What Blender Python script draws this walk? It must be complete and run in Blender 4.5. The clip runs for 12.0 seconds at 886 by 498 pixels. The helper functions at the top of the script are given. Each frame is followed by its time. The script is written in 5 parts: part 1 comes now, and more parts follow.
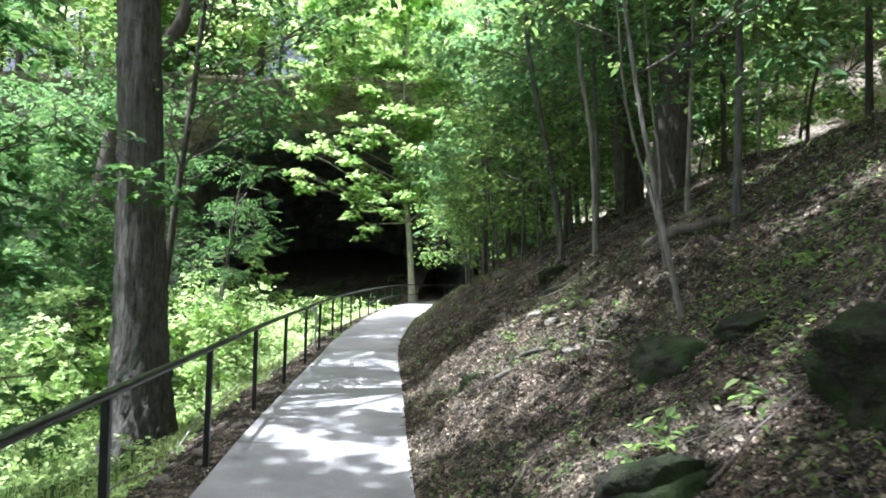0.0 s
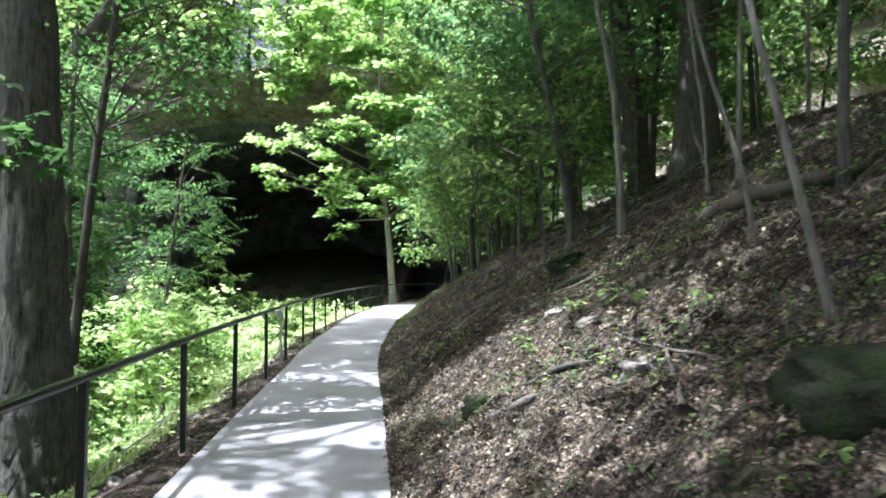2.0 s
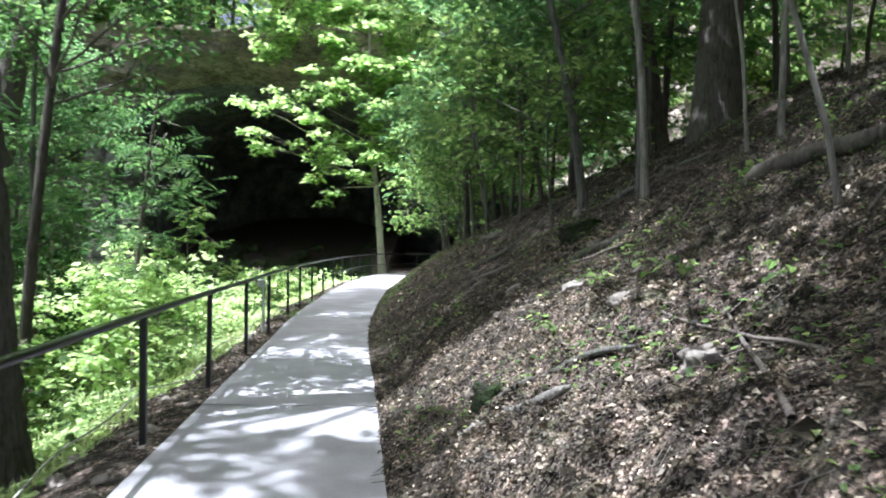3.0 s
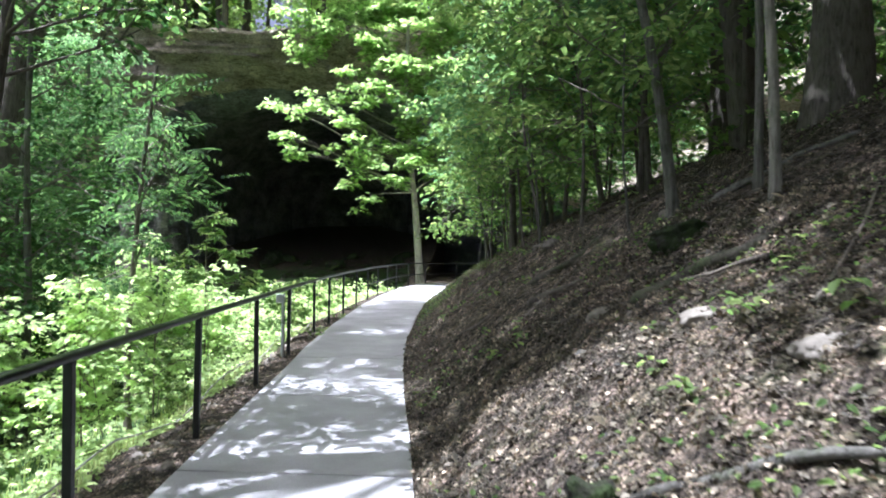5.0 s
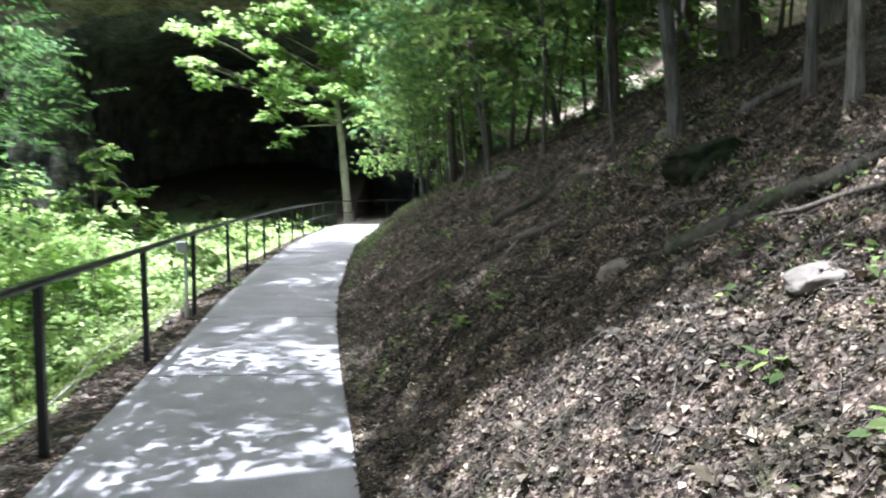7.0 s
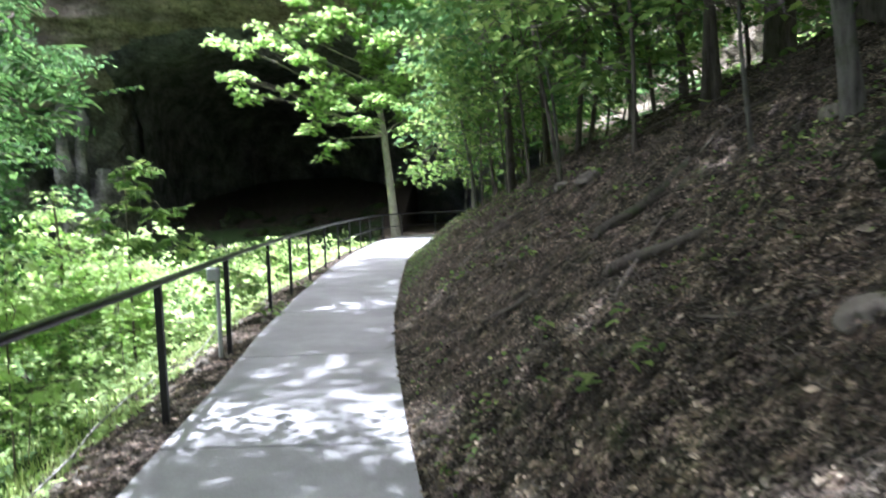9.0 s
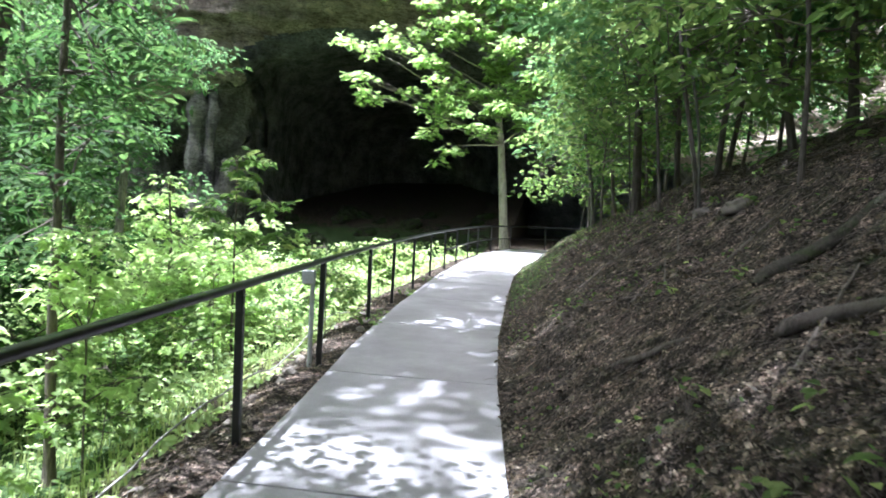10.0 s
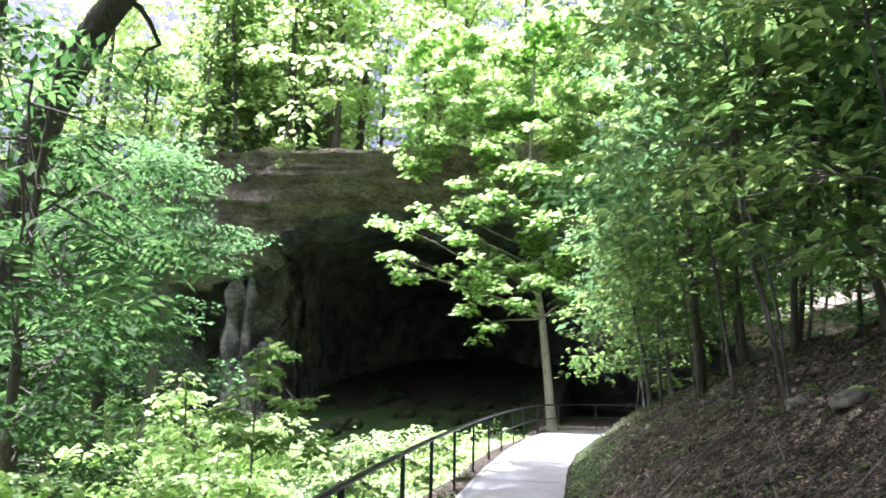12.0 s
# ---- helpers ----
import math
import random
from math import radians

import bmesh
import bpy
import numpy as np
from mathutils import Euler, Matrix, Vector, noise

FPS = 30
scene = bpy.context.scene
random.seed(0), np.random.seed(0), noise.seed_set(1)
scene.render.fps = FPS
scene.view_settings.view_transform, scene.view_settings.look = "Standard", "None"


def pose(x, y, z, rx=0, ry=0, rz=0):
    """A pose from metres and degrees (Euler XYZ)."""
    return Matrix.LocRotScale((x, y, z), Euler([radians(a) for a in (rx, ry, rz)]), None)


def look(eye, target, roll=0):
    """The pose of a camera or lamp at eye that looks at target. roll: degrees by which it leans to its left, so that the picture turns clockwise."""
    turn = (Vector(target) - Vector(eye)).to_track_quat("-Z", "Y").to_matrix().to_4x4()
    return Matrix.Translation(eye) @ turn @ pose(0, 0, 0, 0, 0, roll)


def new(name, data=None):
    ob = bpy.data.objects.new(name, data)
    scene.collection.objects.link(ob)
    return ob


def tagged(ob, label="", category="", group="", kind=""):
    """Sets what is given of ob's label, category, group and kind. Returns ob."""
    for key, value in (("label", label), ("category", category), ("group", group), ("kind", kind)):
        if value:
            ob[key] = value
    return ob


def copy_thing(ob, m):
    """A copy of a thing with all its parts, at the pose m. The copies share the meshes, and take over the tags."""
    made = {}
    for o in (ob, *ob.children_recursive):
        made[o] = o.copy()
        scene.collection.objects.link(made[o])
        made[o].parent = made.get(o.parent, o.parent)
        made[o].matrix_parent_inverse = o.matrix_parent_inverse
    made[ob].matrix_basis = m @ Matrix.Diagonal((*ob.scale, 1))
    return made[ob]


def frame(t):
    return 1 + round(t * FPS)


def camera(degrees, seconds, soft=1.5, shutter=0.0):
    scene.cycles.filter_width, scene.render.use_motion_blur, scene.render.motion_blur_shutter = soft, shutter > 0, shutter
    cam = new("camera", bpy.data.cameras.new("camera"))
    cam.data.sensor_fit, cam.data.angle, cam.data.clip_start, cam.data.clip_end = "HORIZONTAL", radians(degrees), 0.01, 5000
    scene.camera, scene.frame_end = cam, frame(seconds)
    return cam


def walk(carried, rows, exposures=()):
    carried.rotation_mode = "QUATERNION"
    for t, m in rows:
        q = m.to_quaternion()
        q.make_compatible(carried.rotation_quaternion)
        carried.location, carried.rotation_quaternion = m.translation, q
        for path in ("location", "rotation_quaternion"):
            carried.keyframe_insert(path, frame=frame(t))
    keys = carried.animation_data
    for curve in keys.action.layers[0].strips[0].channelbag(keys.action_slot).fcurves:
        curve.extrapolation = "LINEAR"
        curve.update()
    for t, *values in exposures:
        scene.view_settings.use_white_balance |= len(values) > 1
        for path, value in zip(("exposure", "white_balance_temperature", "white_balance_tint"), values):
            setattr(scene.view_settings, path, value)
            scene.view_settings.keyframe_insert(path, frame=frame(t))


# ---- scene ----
cam = camera(63.9, 12.0, 1.8, 0.5)
EXPOSURES = [(0.0, 1.85, 5250, 11), (3.0, 1.8, 5150, 14), (6.0, 1.82, 5150, 16), (9.5, 1.93, 5150, 16), (12.0, 2.0, 5200, 21)]
PATH = [
    (0, (0.3, 0.921, 1.795), (0.223, 2.918, 1.861), 1.5),
    (0.5, (0.254, 1.425, 1.768), (0.189, 3.423, 1.84), 0.9),
    (1, (0.217, 1.991, 1.737), (0.154, 3.988, 1.828), 1.6),
    (1.5, (0.132, 2.597, 1.72), (0.129, 4.596, 1.789), 1.6),
    (2, (0.111, 3.189, 1.671), (0.091, 5.188, 1.739), 0.2),
    (2.5, (0.012, 3.7, 1.62), (-0.058, 5.699, 1.616), 1.1),
    (3, (-0.04, 4.171, 1.63), (-0.025, 6.171, 1.615), 0.8),
    (3.2, (-0.041, 4.39, 1.605), (-0.019, 6.39, 1.578), -0.2),
    (4.8, (-0.146, 5.936, 1.614), (-0.177, 7.936, 1.611), 0.6),
    (5, (-0.192, 6.106, 1.635), (-0.284, 8.104, 1.643), 0.9),
    (5.5, (-0.29, 6.586, 1.674), (-0.35, 8.584, 1.739), 1.7),
    (6, (-0.323, 7.065, 1.637), (-0.328, 9.065, 1.647), 0.7),
    (6.5, (-0.373, 7.474, 1.574), (-0.378, 9.472, 1.503), 0.2),
    (7, (-0.425, 7.9, 1.606), (-0.311, 9.889, 1.438), 0.1),
    (7.2, (-0.44, 8.058, 1.585), (-0.28, 10.042, 1.391), -0.5),
    (8.8, (-0.66, 9.255, 1.576), (-0.65, 11.248, 1.406), -0.8),
    (9, (-0.684, 9.413, 1.586), (-0.694, 11.409, 1.45), -1.8),
    (9.5, (-0.738, 9.812, 1.597), (-1.008, 11.793, 1.547), 0.2),
    (10, (-0.825, 10.258, 1.607), (-1.13, 12.232, 1.498), 3.0),
    (10.5, (-0.89, 10.638, 1.762), (-1.185, 12.614, 1.858), -0.3),
    (11, (-0.897, 11.029, 1.859), (-1.384, 12.954, 2.097), 0.3),
    (11.5, (-1.024, 11.282, 1.882), (-1.44, 13.205, 2.241), 1.0),
    (12, (-1.015, 11.378, 1.89), (-1.438, 13.298, 2.258), 1.1),
]
walk(cam, [(t, look(eye, target, roll)) for t, eye, target, roll in PATH], EXPOSURES)

# ---- light ----
SUN_ELEV, SUN_AZ = 75.0, 250.0          # degrees; azimuth clockwise from +y
world = bpy.data.worlds.new("sky")
scene.world = world
world.use_nodes = True
wn = world.node_tree
sky = wn.nodes.new("ShaderNodeTexSky")
sky.sky_type, sky.sun_disc = "NISHITA", False
sky.air_density, sky.dust_density, sky.ozone_density = 0.2, 10.0, 0.0
sky.sun_elevation, sky.sun_rotation = radians(SUN_ELEV), radians(SUN_AZ)
wn.nodes["Background"].inputs["Strength"].default_value = 0.098
wn.links.new(sky.outputs["Color"], wn.nodes["Background"].inputs["Color"])
sun = new("sun", bpy.data.lights.new("sun", "SUN"))
sun.data.energy, sun.data.angle, sun.data.color = 5.0, radians(0.53), (1.0, 0.95, 0.86)
sdir = Vector((math.sin(radians(SUN_AZ)) * math.cos(radians(SUN_ELEV)), math.cos(radians(SUN_AZ)) * math.cos(radians(SUN_ELEV)), math.sin(radians(SUN_ELEV))))
sun.matrix_world = look((0, 0, 40), Vector((0, 0, 40)) - sdir)


# ---- materials ----
def nodes_of(name, rough=0.8, metal=0.0, spec=0.5):
    m = bpy.data.materials.new(name)
    m.use_nodes = True
    nt = m.node_tree
    b = nt.nodes["Principled BSDF"]
    b.inputs["Roughness"].default_value, b.inputs["Metallic"].default_value = rough, metal
    b.inputs["Specular IOR Level"].default_value = spec
    return m, nt, b


def noise_node(nt, scale, detail=4.0, rough=0.6, stretch=None, coord="Object"):
    tc = nt.nodes.new("ShaderNodeTexCoord")
    n = nt.nodes.new("ShaderNodeTexNoise")
    n.inputs["Scale"].default_value, n.inputs["Detail"].default_value, n.inputs["Roughness"].default_value = scale, detail, rough
    src = tc.outputs[coord]
    if stretch:
        mp = nt.nodes.new("ShaderNodeMapping")
        mp.inputs["Scale"].default_value = stretch
        nt.links.new(src, mp.inputs["Vector"])
        src = mp.outputs["Vector"]
    nt.links.new(src, n.inputs["Vector"])
    return n


def ramp(nt, fac, stops):
    r = nt.nodes.new("ShaderNodeValToRGB")
    el = r.color_ramp.elements
    while len(el) < len(stops):
        el.new(0.5)
    for e, (p, c) in zip(el, stops):
        e.position, e.color = p, (*c, 1)
    nt.links.new(fac, r.inputs["Fac"])
    return r.outputs["Color"]


def mix(nt, fac, a, b, kind="MIX"):
    m = nt.nodes.new("ShaderNodeMix")
    m.data_type, m.blend_type = "RGBA", kind
    if isinstance(fac, float):
        m.inputs[0].default_value = fac
    else:
        nt.links.new(fac, m.inputs[0])
    for s, v in ((m.inputs[6], a), (m.inputs[7], b)):
        if isinstance(v, tuple):
            s.default_value = (*v, 1)
        else:
            nt.links.new(v, s)
    return m.outputs[2]


def bump(nt, b, height, dist, strength=1.0):
    bn = nt.nodes.new("ShaderNodeBump")
    bn.inputs["Distance"].default_value, bn.inputs["Strength"].default_value = dist, strength
    nt.links.new(height, bn.inputs["Height"])
    nt.links.new(bn.outputs["Normal"], b.inputs["Normal"])


def mottle(nt):
    """Paler, pinkish and darker patches at random in the litter."""
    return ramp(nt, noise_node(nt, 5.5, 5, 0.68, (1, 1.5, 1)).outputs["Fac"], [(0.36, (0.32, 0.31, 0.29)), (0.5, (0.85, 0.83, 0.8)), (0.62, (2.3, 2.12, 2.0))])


def leaf_material(name, stops, thin, amount=0.45, rough=0.55, clump=False):
    """Thin leaf: glossy diffuse front, light shining through."""
    m, nt, b = nodes_of(name, rough, 0, 0.12)
    g = nt.nodes.new("ShaderNodeNewGeometry")
    col = ramp(nt, g.outputs["Random Per Island"], stops)
    big = noise_node(nt, 0.5, 2)
    col = mix(nt, big.outputs["Fac"], col, mix(nt, 0.75, col, (1.3, 1.3, 0.95), "MULTIPLY"))
    if clump:
        col = mix(nt, 1.0, col, mottle(nt), "MULTIPLY")
    nt.links.new(col, b.inputs["Base Color"])
    t = nt.nodes.new("ShaderNodeBsdfTranslucent")
    tcol = mix(nt, 1.0, col, thin, "MULTIPLY")
    nt.links.new(tcol, t.inputs["Color"])
    ms = nt.nodes.new("ShaderNodeMixShader")
    ms.inputs[0].default_value = amount
    nt.links.new(b.outputs["BSDF"], ms.inputs[1])
    nt.links.new(t.outputs["BSDF"], ms.inputs[2])
    nt.links.new(ms.outputs[0], nt.nodes["Material Output"].inputs["Surface"])
    return m


LEAF = leaf_material("leaf_green", [(0, (0.052, 0.088, 0.034)), (0.45, (0.078, 0.124, 0.048)), (0.8, (0.115, 0.165, 0.066)), (1, (0.18, 0.22, 0.1))], (2.9, 2.8, 2.2), 0.6, 0.62)
LEAF_BLUE = leaf_material("leaf_bluegreen", [(0, (0.044, 0.086, 0.044)), (0.5, (0.07, 0.12, 0.06)), (1, (0.11, 0.165, 0.085))], (2.6, 2.65, 2.2), 0.58, 0.62)
# darker copy of leaf_green; shade on the left-hand trees is put into the colour
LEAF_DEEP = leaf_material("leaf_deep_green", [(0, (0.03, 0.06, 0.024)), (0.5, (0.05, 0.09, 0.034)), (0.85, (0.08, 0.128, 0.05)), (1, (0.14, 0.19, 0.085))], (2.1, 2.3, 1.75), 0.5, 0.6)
# paler leaves for sunlit plants; the sun's glare is put into both colours
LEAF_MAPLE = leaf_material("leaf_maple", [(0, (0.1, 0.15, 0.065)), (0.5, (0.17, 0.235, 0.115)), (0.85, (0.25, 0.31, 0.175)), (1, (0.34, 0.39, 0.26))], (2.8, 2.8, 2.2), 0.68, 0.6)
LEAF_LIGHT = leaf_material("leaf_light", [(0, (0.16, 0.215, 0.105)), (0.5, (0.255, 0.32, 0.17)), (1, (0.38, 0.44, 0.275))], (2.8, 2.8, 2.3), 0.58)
GRASS = leaf_material("grass_blade", [(0, (0.17, 0.22, 0.08)), (0.5, (0.3, 0.35, 0.15)), (1, (0.43, 0.47, 0.26))], (2.0, 2.0, 1.7), 0.35)
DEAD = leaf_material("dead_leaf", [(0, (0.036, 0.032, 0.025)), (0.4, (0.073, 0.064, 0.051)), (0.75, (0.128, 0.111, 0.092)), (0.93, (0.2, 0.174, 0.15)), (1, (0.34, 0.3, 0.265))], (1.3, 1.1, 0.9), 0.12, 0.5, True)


def bark_material(name, dark, light, scale=1.0, moss=0.0):
    m, nt, b = nodes_of(name, 0.9, 0, 0.2)
    n = noise_node(nt, 26 * scale, 6, 0.65, (1, 1, 0.14))
    patch = noise_node(nt, 3.5 * scale, 4, 0.6)
    col = ramp(nt, n.outputs["Fac"], [(0.3, dark), (0.62, light)])
    col = mix(nt, ramp(nt, patch.outputs["Fac"], [(0.42, (0, 0, 0)), (0.66, (1, 1, 1))]), col, mix(nt, 0.85, col, light))
    if moss:
        mo = noise_node(nt, 5, 5, 0.7)
        col = mix(nt, ramp(nt, mo.outputs["Fac"], [(0.5, (0, 0, 0)), (0.7, (moss, moss, moss))]), col, (0.06, 0.085, 0.025))
    nt.links.new(col, b.inputs["Base Color"])
    bump(nt, b, n.outputs["Fac"], 0.05 / scale)
    return m


BARK = bark_material("bark_grey", (0.02, 0.017, 0.014), (0.17, 0.158, 0.137), 1.0, 0.7)
BARK_DARK = bark_material("bark_dark", (0.03, 0.025, 0.02), (0.14, 0.12, 0.1), 1.2, 0.3)
BARK_MOSSY = bark_material("bark_mossy", (0.025, 0.022, 0.016), (0.1, 0.09, 0.07), 1.2, 0.95)
BARK_PALE = bark_material("bark_pale", (0.07, 0.06, 0.048), (0.31, 0.285, 0.24), 0.8, 0.5)
BARK_LIGHT = bark_material("bark_light", (0.17, 0.15, 0.125), (0.47, 0.43, 0.37), 0.8)
TWIG = bark_material("twig_bark", (0.06, 0.05, 0.04), (0.2, 0.17, 0.14), 2.0)


def rock_material(name, stops, moss=0.0, strata=0.0, bscale=0.12, size=1.0):
    m, nt, b = nodes_of(name, 0.92, 0, 0.25)
    n = noise_node(nt, 1.4 / size, 9, 0.68)
    f = noise_node(nt, 9 / size, 7, 0.7)
    col = ramp(nt, n.outputs["Fac"], stops)
    col = mix(nt, 0.5, col, ramp(nt, f.outputs["Fac"], [(0.3, (0.55, 0.53, 0.5)), (0.7, (1.35, 1.32, 1.25))]), "MULTIPLY")
    if strata:
        s = noise_node(nt, 1.0, 9, 0.75, (0.22, 0.22, 1.5))
        col = mix(nt, strata, col, ramp(nt, s.outputs["Fac"], [(0.38, (0.5, 0.46, 0.42)), (0.6, (1.35, 1.25, 1.1))]), "MULTIPLY")
        cr = noise_node(nt, 1.0, 7, 0.62, (0.28, 0.28, 1.7))
        col = mix(nt, 0.9, col, ramp(nt, cr.outputs["Fac"], [(0.0, (1, 1, 1)), (0.474, (1, 1, 1)), (0.49, (0.25, 0.23, 0.21)), (0.5, (1.1, 1.1, 1.1)), (0.57, (1, 1, 1)), (0.585, (0.4, 0.37, 0.34)), (0.6, (1, 1, 1))]), "MULTIPLY")
        fine = noise_node(nt, 7.0, 8, 0.75)
        col = mix(nt, 0.7, col, ramp(nt, fine.outputs["Fac"], [(0.34, (0.45, 0.43, 0.4)), (0.5, (1, 1, 1)), (0.68, (1.5, 1.47, 1.4))]), "MULTIPLY")
    if moss:
        mo = noise_node(nt, 2.6, 6, 0.7)
        col = mix(nt, ramp(nt, mo.outputs["Fac"], [(0.4, (0, 0, 0)), (0.56, (moss, moss, moss))]), col, (0.04, 0.062, 0.017))
    nt.links.new(col, b.inputs["Base Color"])
    add = nt.nodes.new("ShaderNodeMath")
    add.operation = "ADD"
    nt.links.new(n.outputs["Fac"], add.inputs[0])
    nt.links.new(f.outputs["Fac"], add.inputs[1])
    bump(nt, b, add.outputs[0], bscale)
    return m


CLIFF = rock_material("limestone_cliff", [(0.32, (0.2, 0.175, 0.145)), (0.47, (0.43, 0.385, 0.325)), (0.64, (0.66, 0.61, 0.53))], 0.0, 0.6, 0.6, 2.4)
CAVE_DARK = rock_material("dark_cave_rock", [(0.34, (0.07, 0.074, 0.084)), (0.48, (0.2, 0.207, 0.226)), (0.62, (0.36, 0.37, 0.395))], 0.0, 0.3, 0.4, 2.2)
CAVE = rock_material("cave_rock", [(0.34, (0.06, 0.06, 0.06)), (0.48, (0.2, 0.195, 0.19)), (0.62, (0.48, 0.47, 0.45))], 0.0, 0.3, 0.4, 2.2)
ROCK = rock_material("mossy_rock", [(0.25, (0.022, 0.02, 0.016)), (0.5, (0.055, 0.05, 0.041)), (0.75, (0.12, 0.11, 0.094))], 1.0, 0.4, 0.16)
STONE = rock_material("loose_stone", [(0.25, (0.12, 0.105, 0.085)), (0.5, (0.2, 0.178, 0.15)), (0.75, (0.3, 0.275, 0.24))], 0.0, 0.0, 0.02)


def ground_material():
    m, nt, b = nodes_of("forest_floor", 0.95, 0, 0.15)
    n = noise_node(nt, 2.2, 6, 0.65)
    f = noise_node(nt, 38, 5, 0.7)
    soil = ramp(nt, n.outputs["Fac"], [(0.3, (0.04, 0.032, 0.026)), (0.55, (0.085, 0.072, 0.058)), (0.75, (0.2, 0.165, 0.14))])
    mo = noise_node(nt, 0.9, 6, 0.72)
    soil = mix(nt, ramp(nt, mo.outputs["Fac"], [(0.42, (0, 0, 0)), (0.62, (0.85, 0.85, 0.85))]), soil, (0.045, 0.07, 0.022))
    tc = nt.nodes.new("ShaderNodeTexCoord")
    vo = nt.nodes.new("ShaderNodeTexVoronoi")
    vo.inputs["Scale"].default_value, vo.inputs["Randomness"].default_value = 60.0, 1.0
    warp = nt.nodes.new("ShaderNodeVectorMath")
    warp.operation = "MULTIPLY_ADD"
    warp.inputs[1].default_value = (0.05, 0.05, 0.05)
    nt.links.new(f.outputs["Color"], warp.inputs[0])
    nt.links.new(tc.outputs["Object"], warp.inputs[2])
    nt.links.new(warp.outputs[0], vo.inputs["Vector"])
    sep = nt.nodes.new("ShaderNodeSeparateColor")
    nt.links.new(vo.outputs["Color"], sep.inputs["Color"])
    flake = ramp(nt, sep.outputs[0], [(0.0, (0.018, 0.015, 0.012)), (0.4, (0.055, 0.046, 0.037)), (0.75, (0.135, 0.112, 0.094)), (1.0, (0.28, 0.24, 0.21))])
    cover = noise_node(nt, 3.1, 5, 0.7)
    soil = mix(nt, ramp(nt, cover.outputs["Fac"], [(0.34, (0, 0, 0)), (0.5, (1, 1, 1))]), soil, flake)
    soil = mix(nt, 0.9, soil, ramp(nt, f.outputs["Fac"], [(0.36, (0.3, 0.3, 0.3)), (0.66, (1.9, 1.8, 1.7))]), "MULTIPLY")
    soil = mix(nt, 1.0, soil, mottle(nt), "MULTIPLY")
    a = nt.nodes.new("ShaderNodeAttribute")
    a.attribute_name = "grass"
    g = ramp(nt, f.outputs["Fac"], [(0.3, (0.035, 0.065, 0.02)), (0.6, (0.08, 0.13, 0.04)), (0.8, (0.15, 0.2, 0.08))])
    ed = noise_node(nt, 1.1, 5, 0.7)
    ma = nt.nodes.new("ShaderNodeMath")
    ma.operation = "MULTIPLY_ADD"
    ma.inputs[1].default_value, ma.inputs[2].default_value = 1.0, -0.5
    nt.links.new(ed.outputs["Fac"], ma.inputs[0])
    ad = nt.nodes.new("ShaderNodeMath")
    ad.operation, ad.use_clamp = "ADD", True
    nt.links.new(a.outputs["Fac"], ad.inputs[0])
    nt.links.new(ma.outputs[0], ad.inputs[1])
    nt.links.new(mix(nt, ramp(nt, ad.outputs[0], [(0.4, (0, 0, 0)), (0.6, (1, 1, 1))]), soil, g), b.inputs["Base Color"])
    hgt = nt.nodes.new("ShaderNodeMath")
    hgt.operation = "MULTIPLY_ADD"
    hgt.inputs[1].default_value = 0.6
    nt.links.new(sep.outputs[1], hgt.inputs[0])
    nt.links.new(f.outputs["Fac"], hgt.inputs[2])
    bump(nt, b, hgt.outputs[0], 0.05)
    return m


GROUND = ground_material()


def concrete_material():
    m, nt, b = nodes_of("path_concrete", 0.85, 0, 0.3)
    n = noise_node(nt, 1.3, 6, 0.65)
    f = noise_node(nt, 55, 4, 0.7)
    o = nt.nodes.new("ShaderNodeObjectInfo")
    col = ramp(nt, n.outputs["Fac"], [(0.3, (0.225, 0.214, 0.212)), (0.55, (0.3, 0.288, 0.285)), (0.75, (0.37, 0.356, 0.35))])
    col = mix(nt, 0.35, col, ramp(nt, f.outputs["Fac"], [(0.3, (0.65, 0.65, 0.65)), (0.7, (1.3, 1.3, 1.3))]), "MULTIPLY")
    col = mix(nt, 0.5, col, ramp(nt, o.outputs["Random"], [(0, (0.88, 0.88, 0.88)), (1, (1.1, 1.1, 1.1))]), "MULTIPLY")
    nt.links.new(col, b.inputs["Base Color"])
    bump(nt, b, f.outputs["Fac"], 0.004)
    return m


CONCRETE = concrete_material()


def metal_material(name, a, bcol, rough, metal):
    m, nt, b = nodes_of(name, rough, metal, 0.5)
    n = noise_node(nt, 14, 5, 0.7)
    nt.links.new(ramp(nt, n.outputs["Fac"], [(0.4, a), (0.7, bcol)]), b.inputs["Base Color"])
    bump(nt, b, n.outputs["Fac"], 0.001)
    return m


BLACK = metal_material("black_paint", (0.006, 0.006, 0.006), (0.016, 0.015, 0.014), 0.36, 0.0)
GALV = metal_material("galvanised_steel", (0.42, 0.43, 0.44), (0.55, 0.56, 0.57), 0.5, 0.6)
CABLE = metal_material("weathered_cable", (0.3, 0.28, 0.25), (0.42, 0.4, 0.36), 0.6, 0.2)


# ---- mesh helpers ----
def mesh_np(name, verts, faces, mat, smooth=True):
    """Mesh from arrays: verts (n,3), faces (m,k)."""
    verts, faces = np.asarray(verts, np.float32), np.asarray(faces, np.int32)
    me = bpy.data.meshes.new(name)
    k = faces.shape[1]
    me.vertices.add(len(verts))
    me.vertices.foreach_set("co", verts.ravel())
    me.loops.add(faces.size)
    me.loops.foreach_set("vertex_index", faces.ravel())
    me.polygons.add(len(faces))
    me.polygons.foreach_set("loop_start", np.arange(0, faces.size, k, dtype=np.int32))
    me.polygons.foreach_set("use_smooth", np.full(len(faces), smooth))
    me.update(calc_edges=True)
    me.validate()
    me.materials.append(mat)
    return me


def part(name, me, parent, label=""):
    ob = new(name, me)
    ob.parent = parent
    return tagged(ob, label)


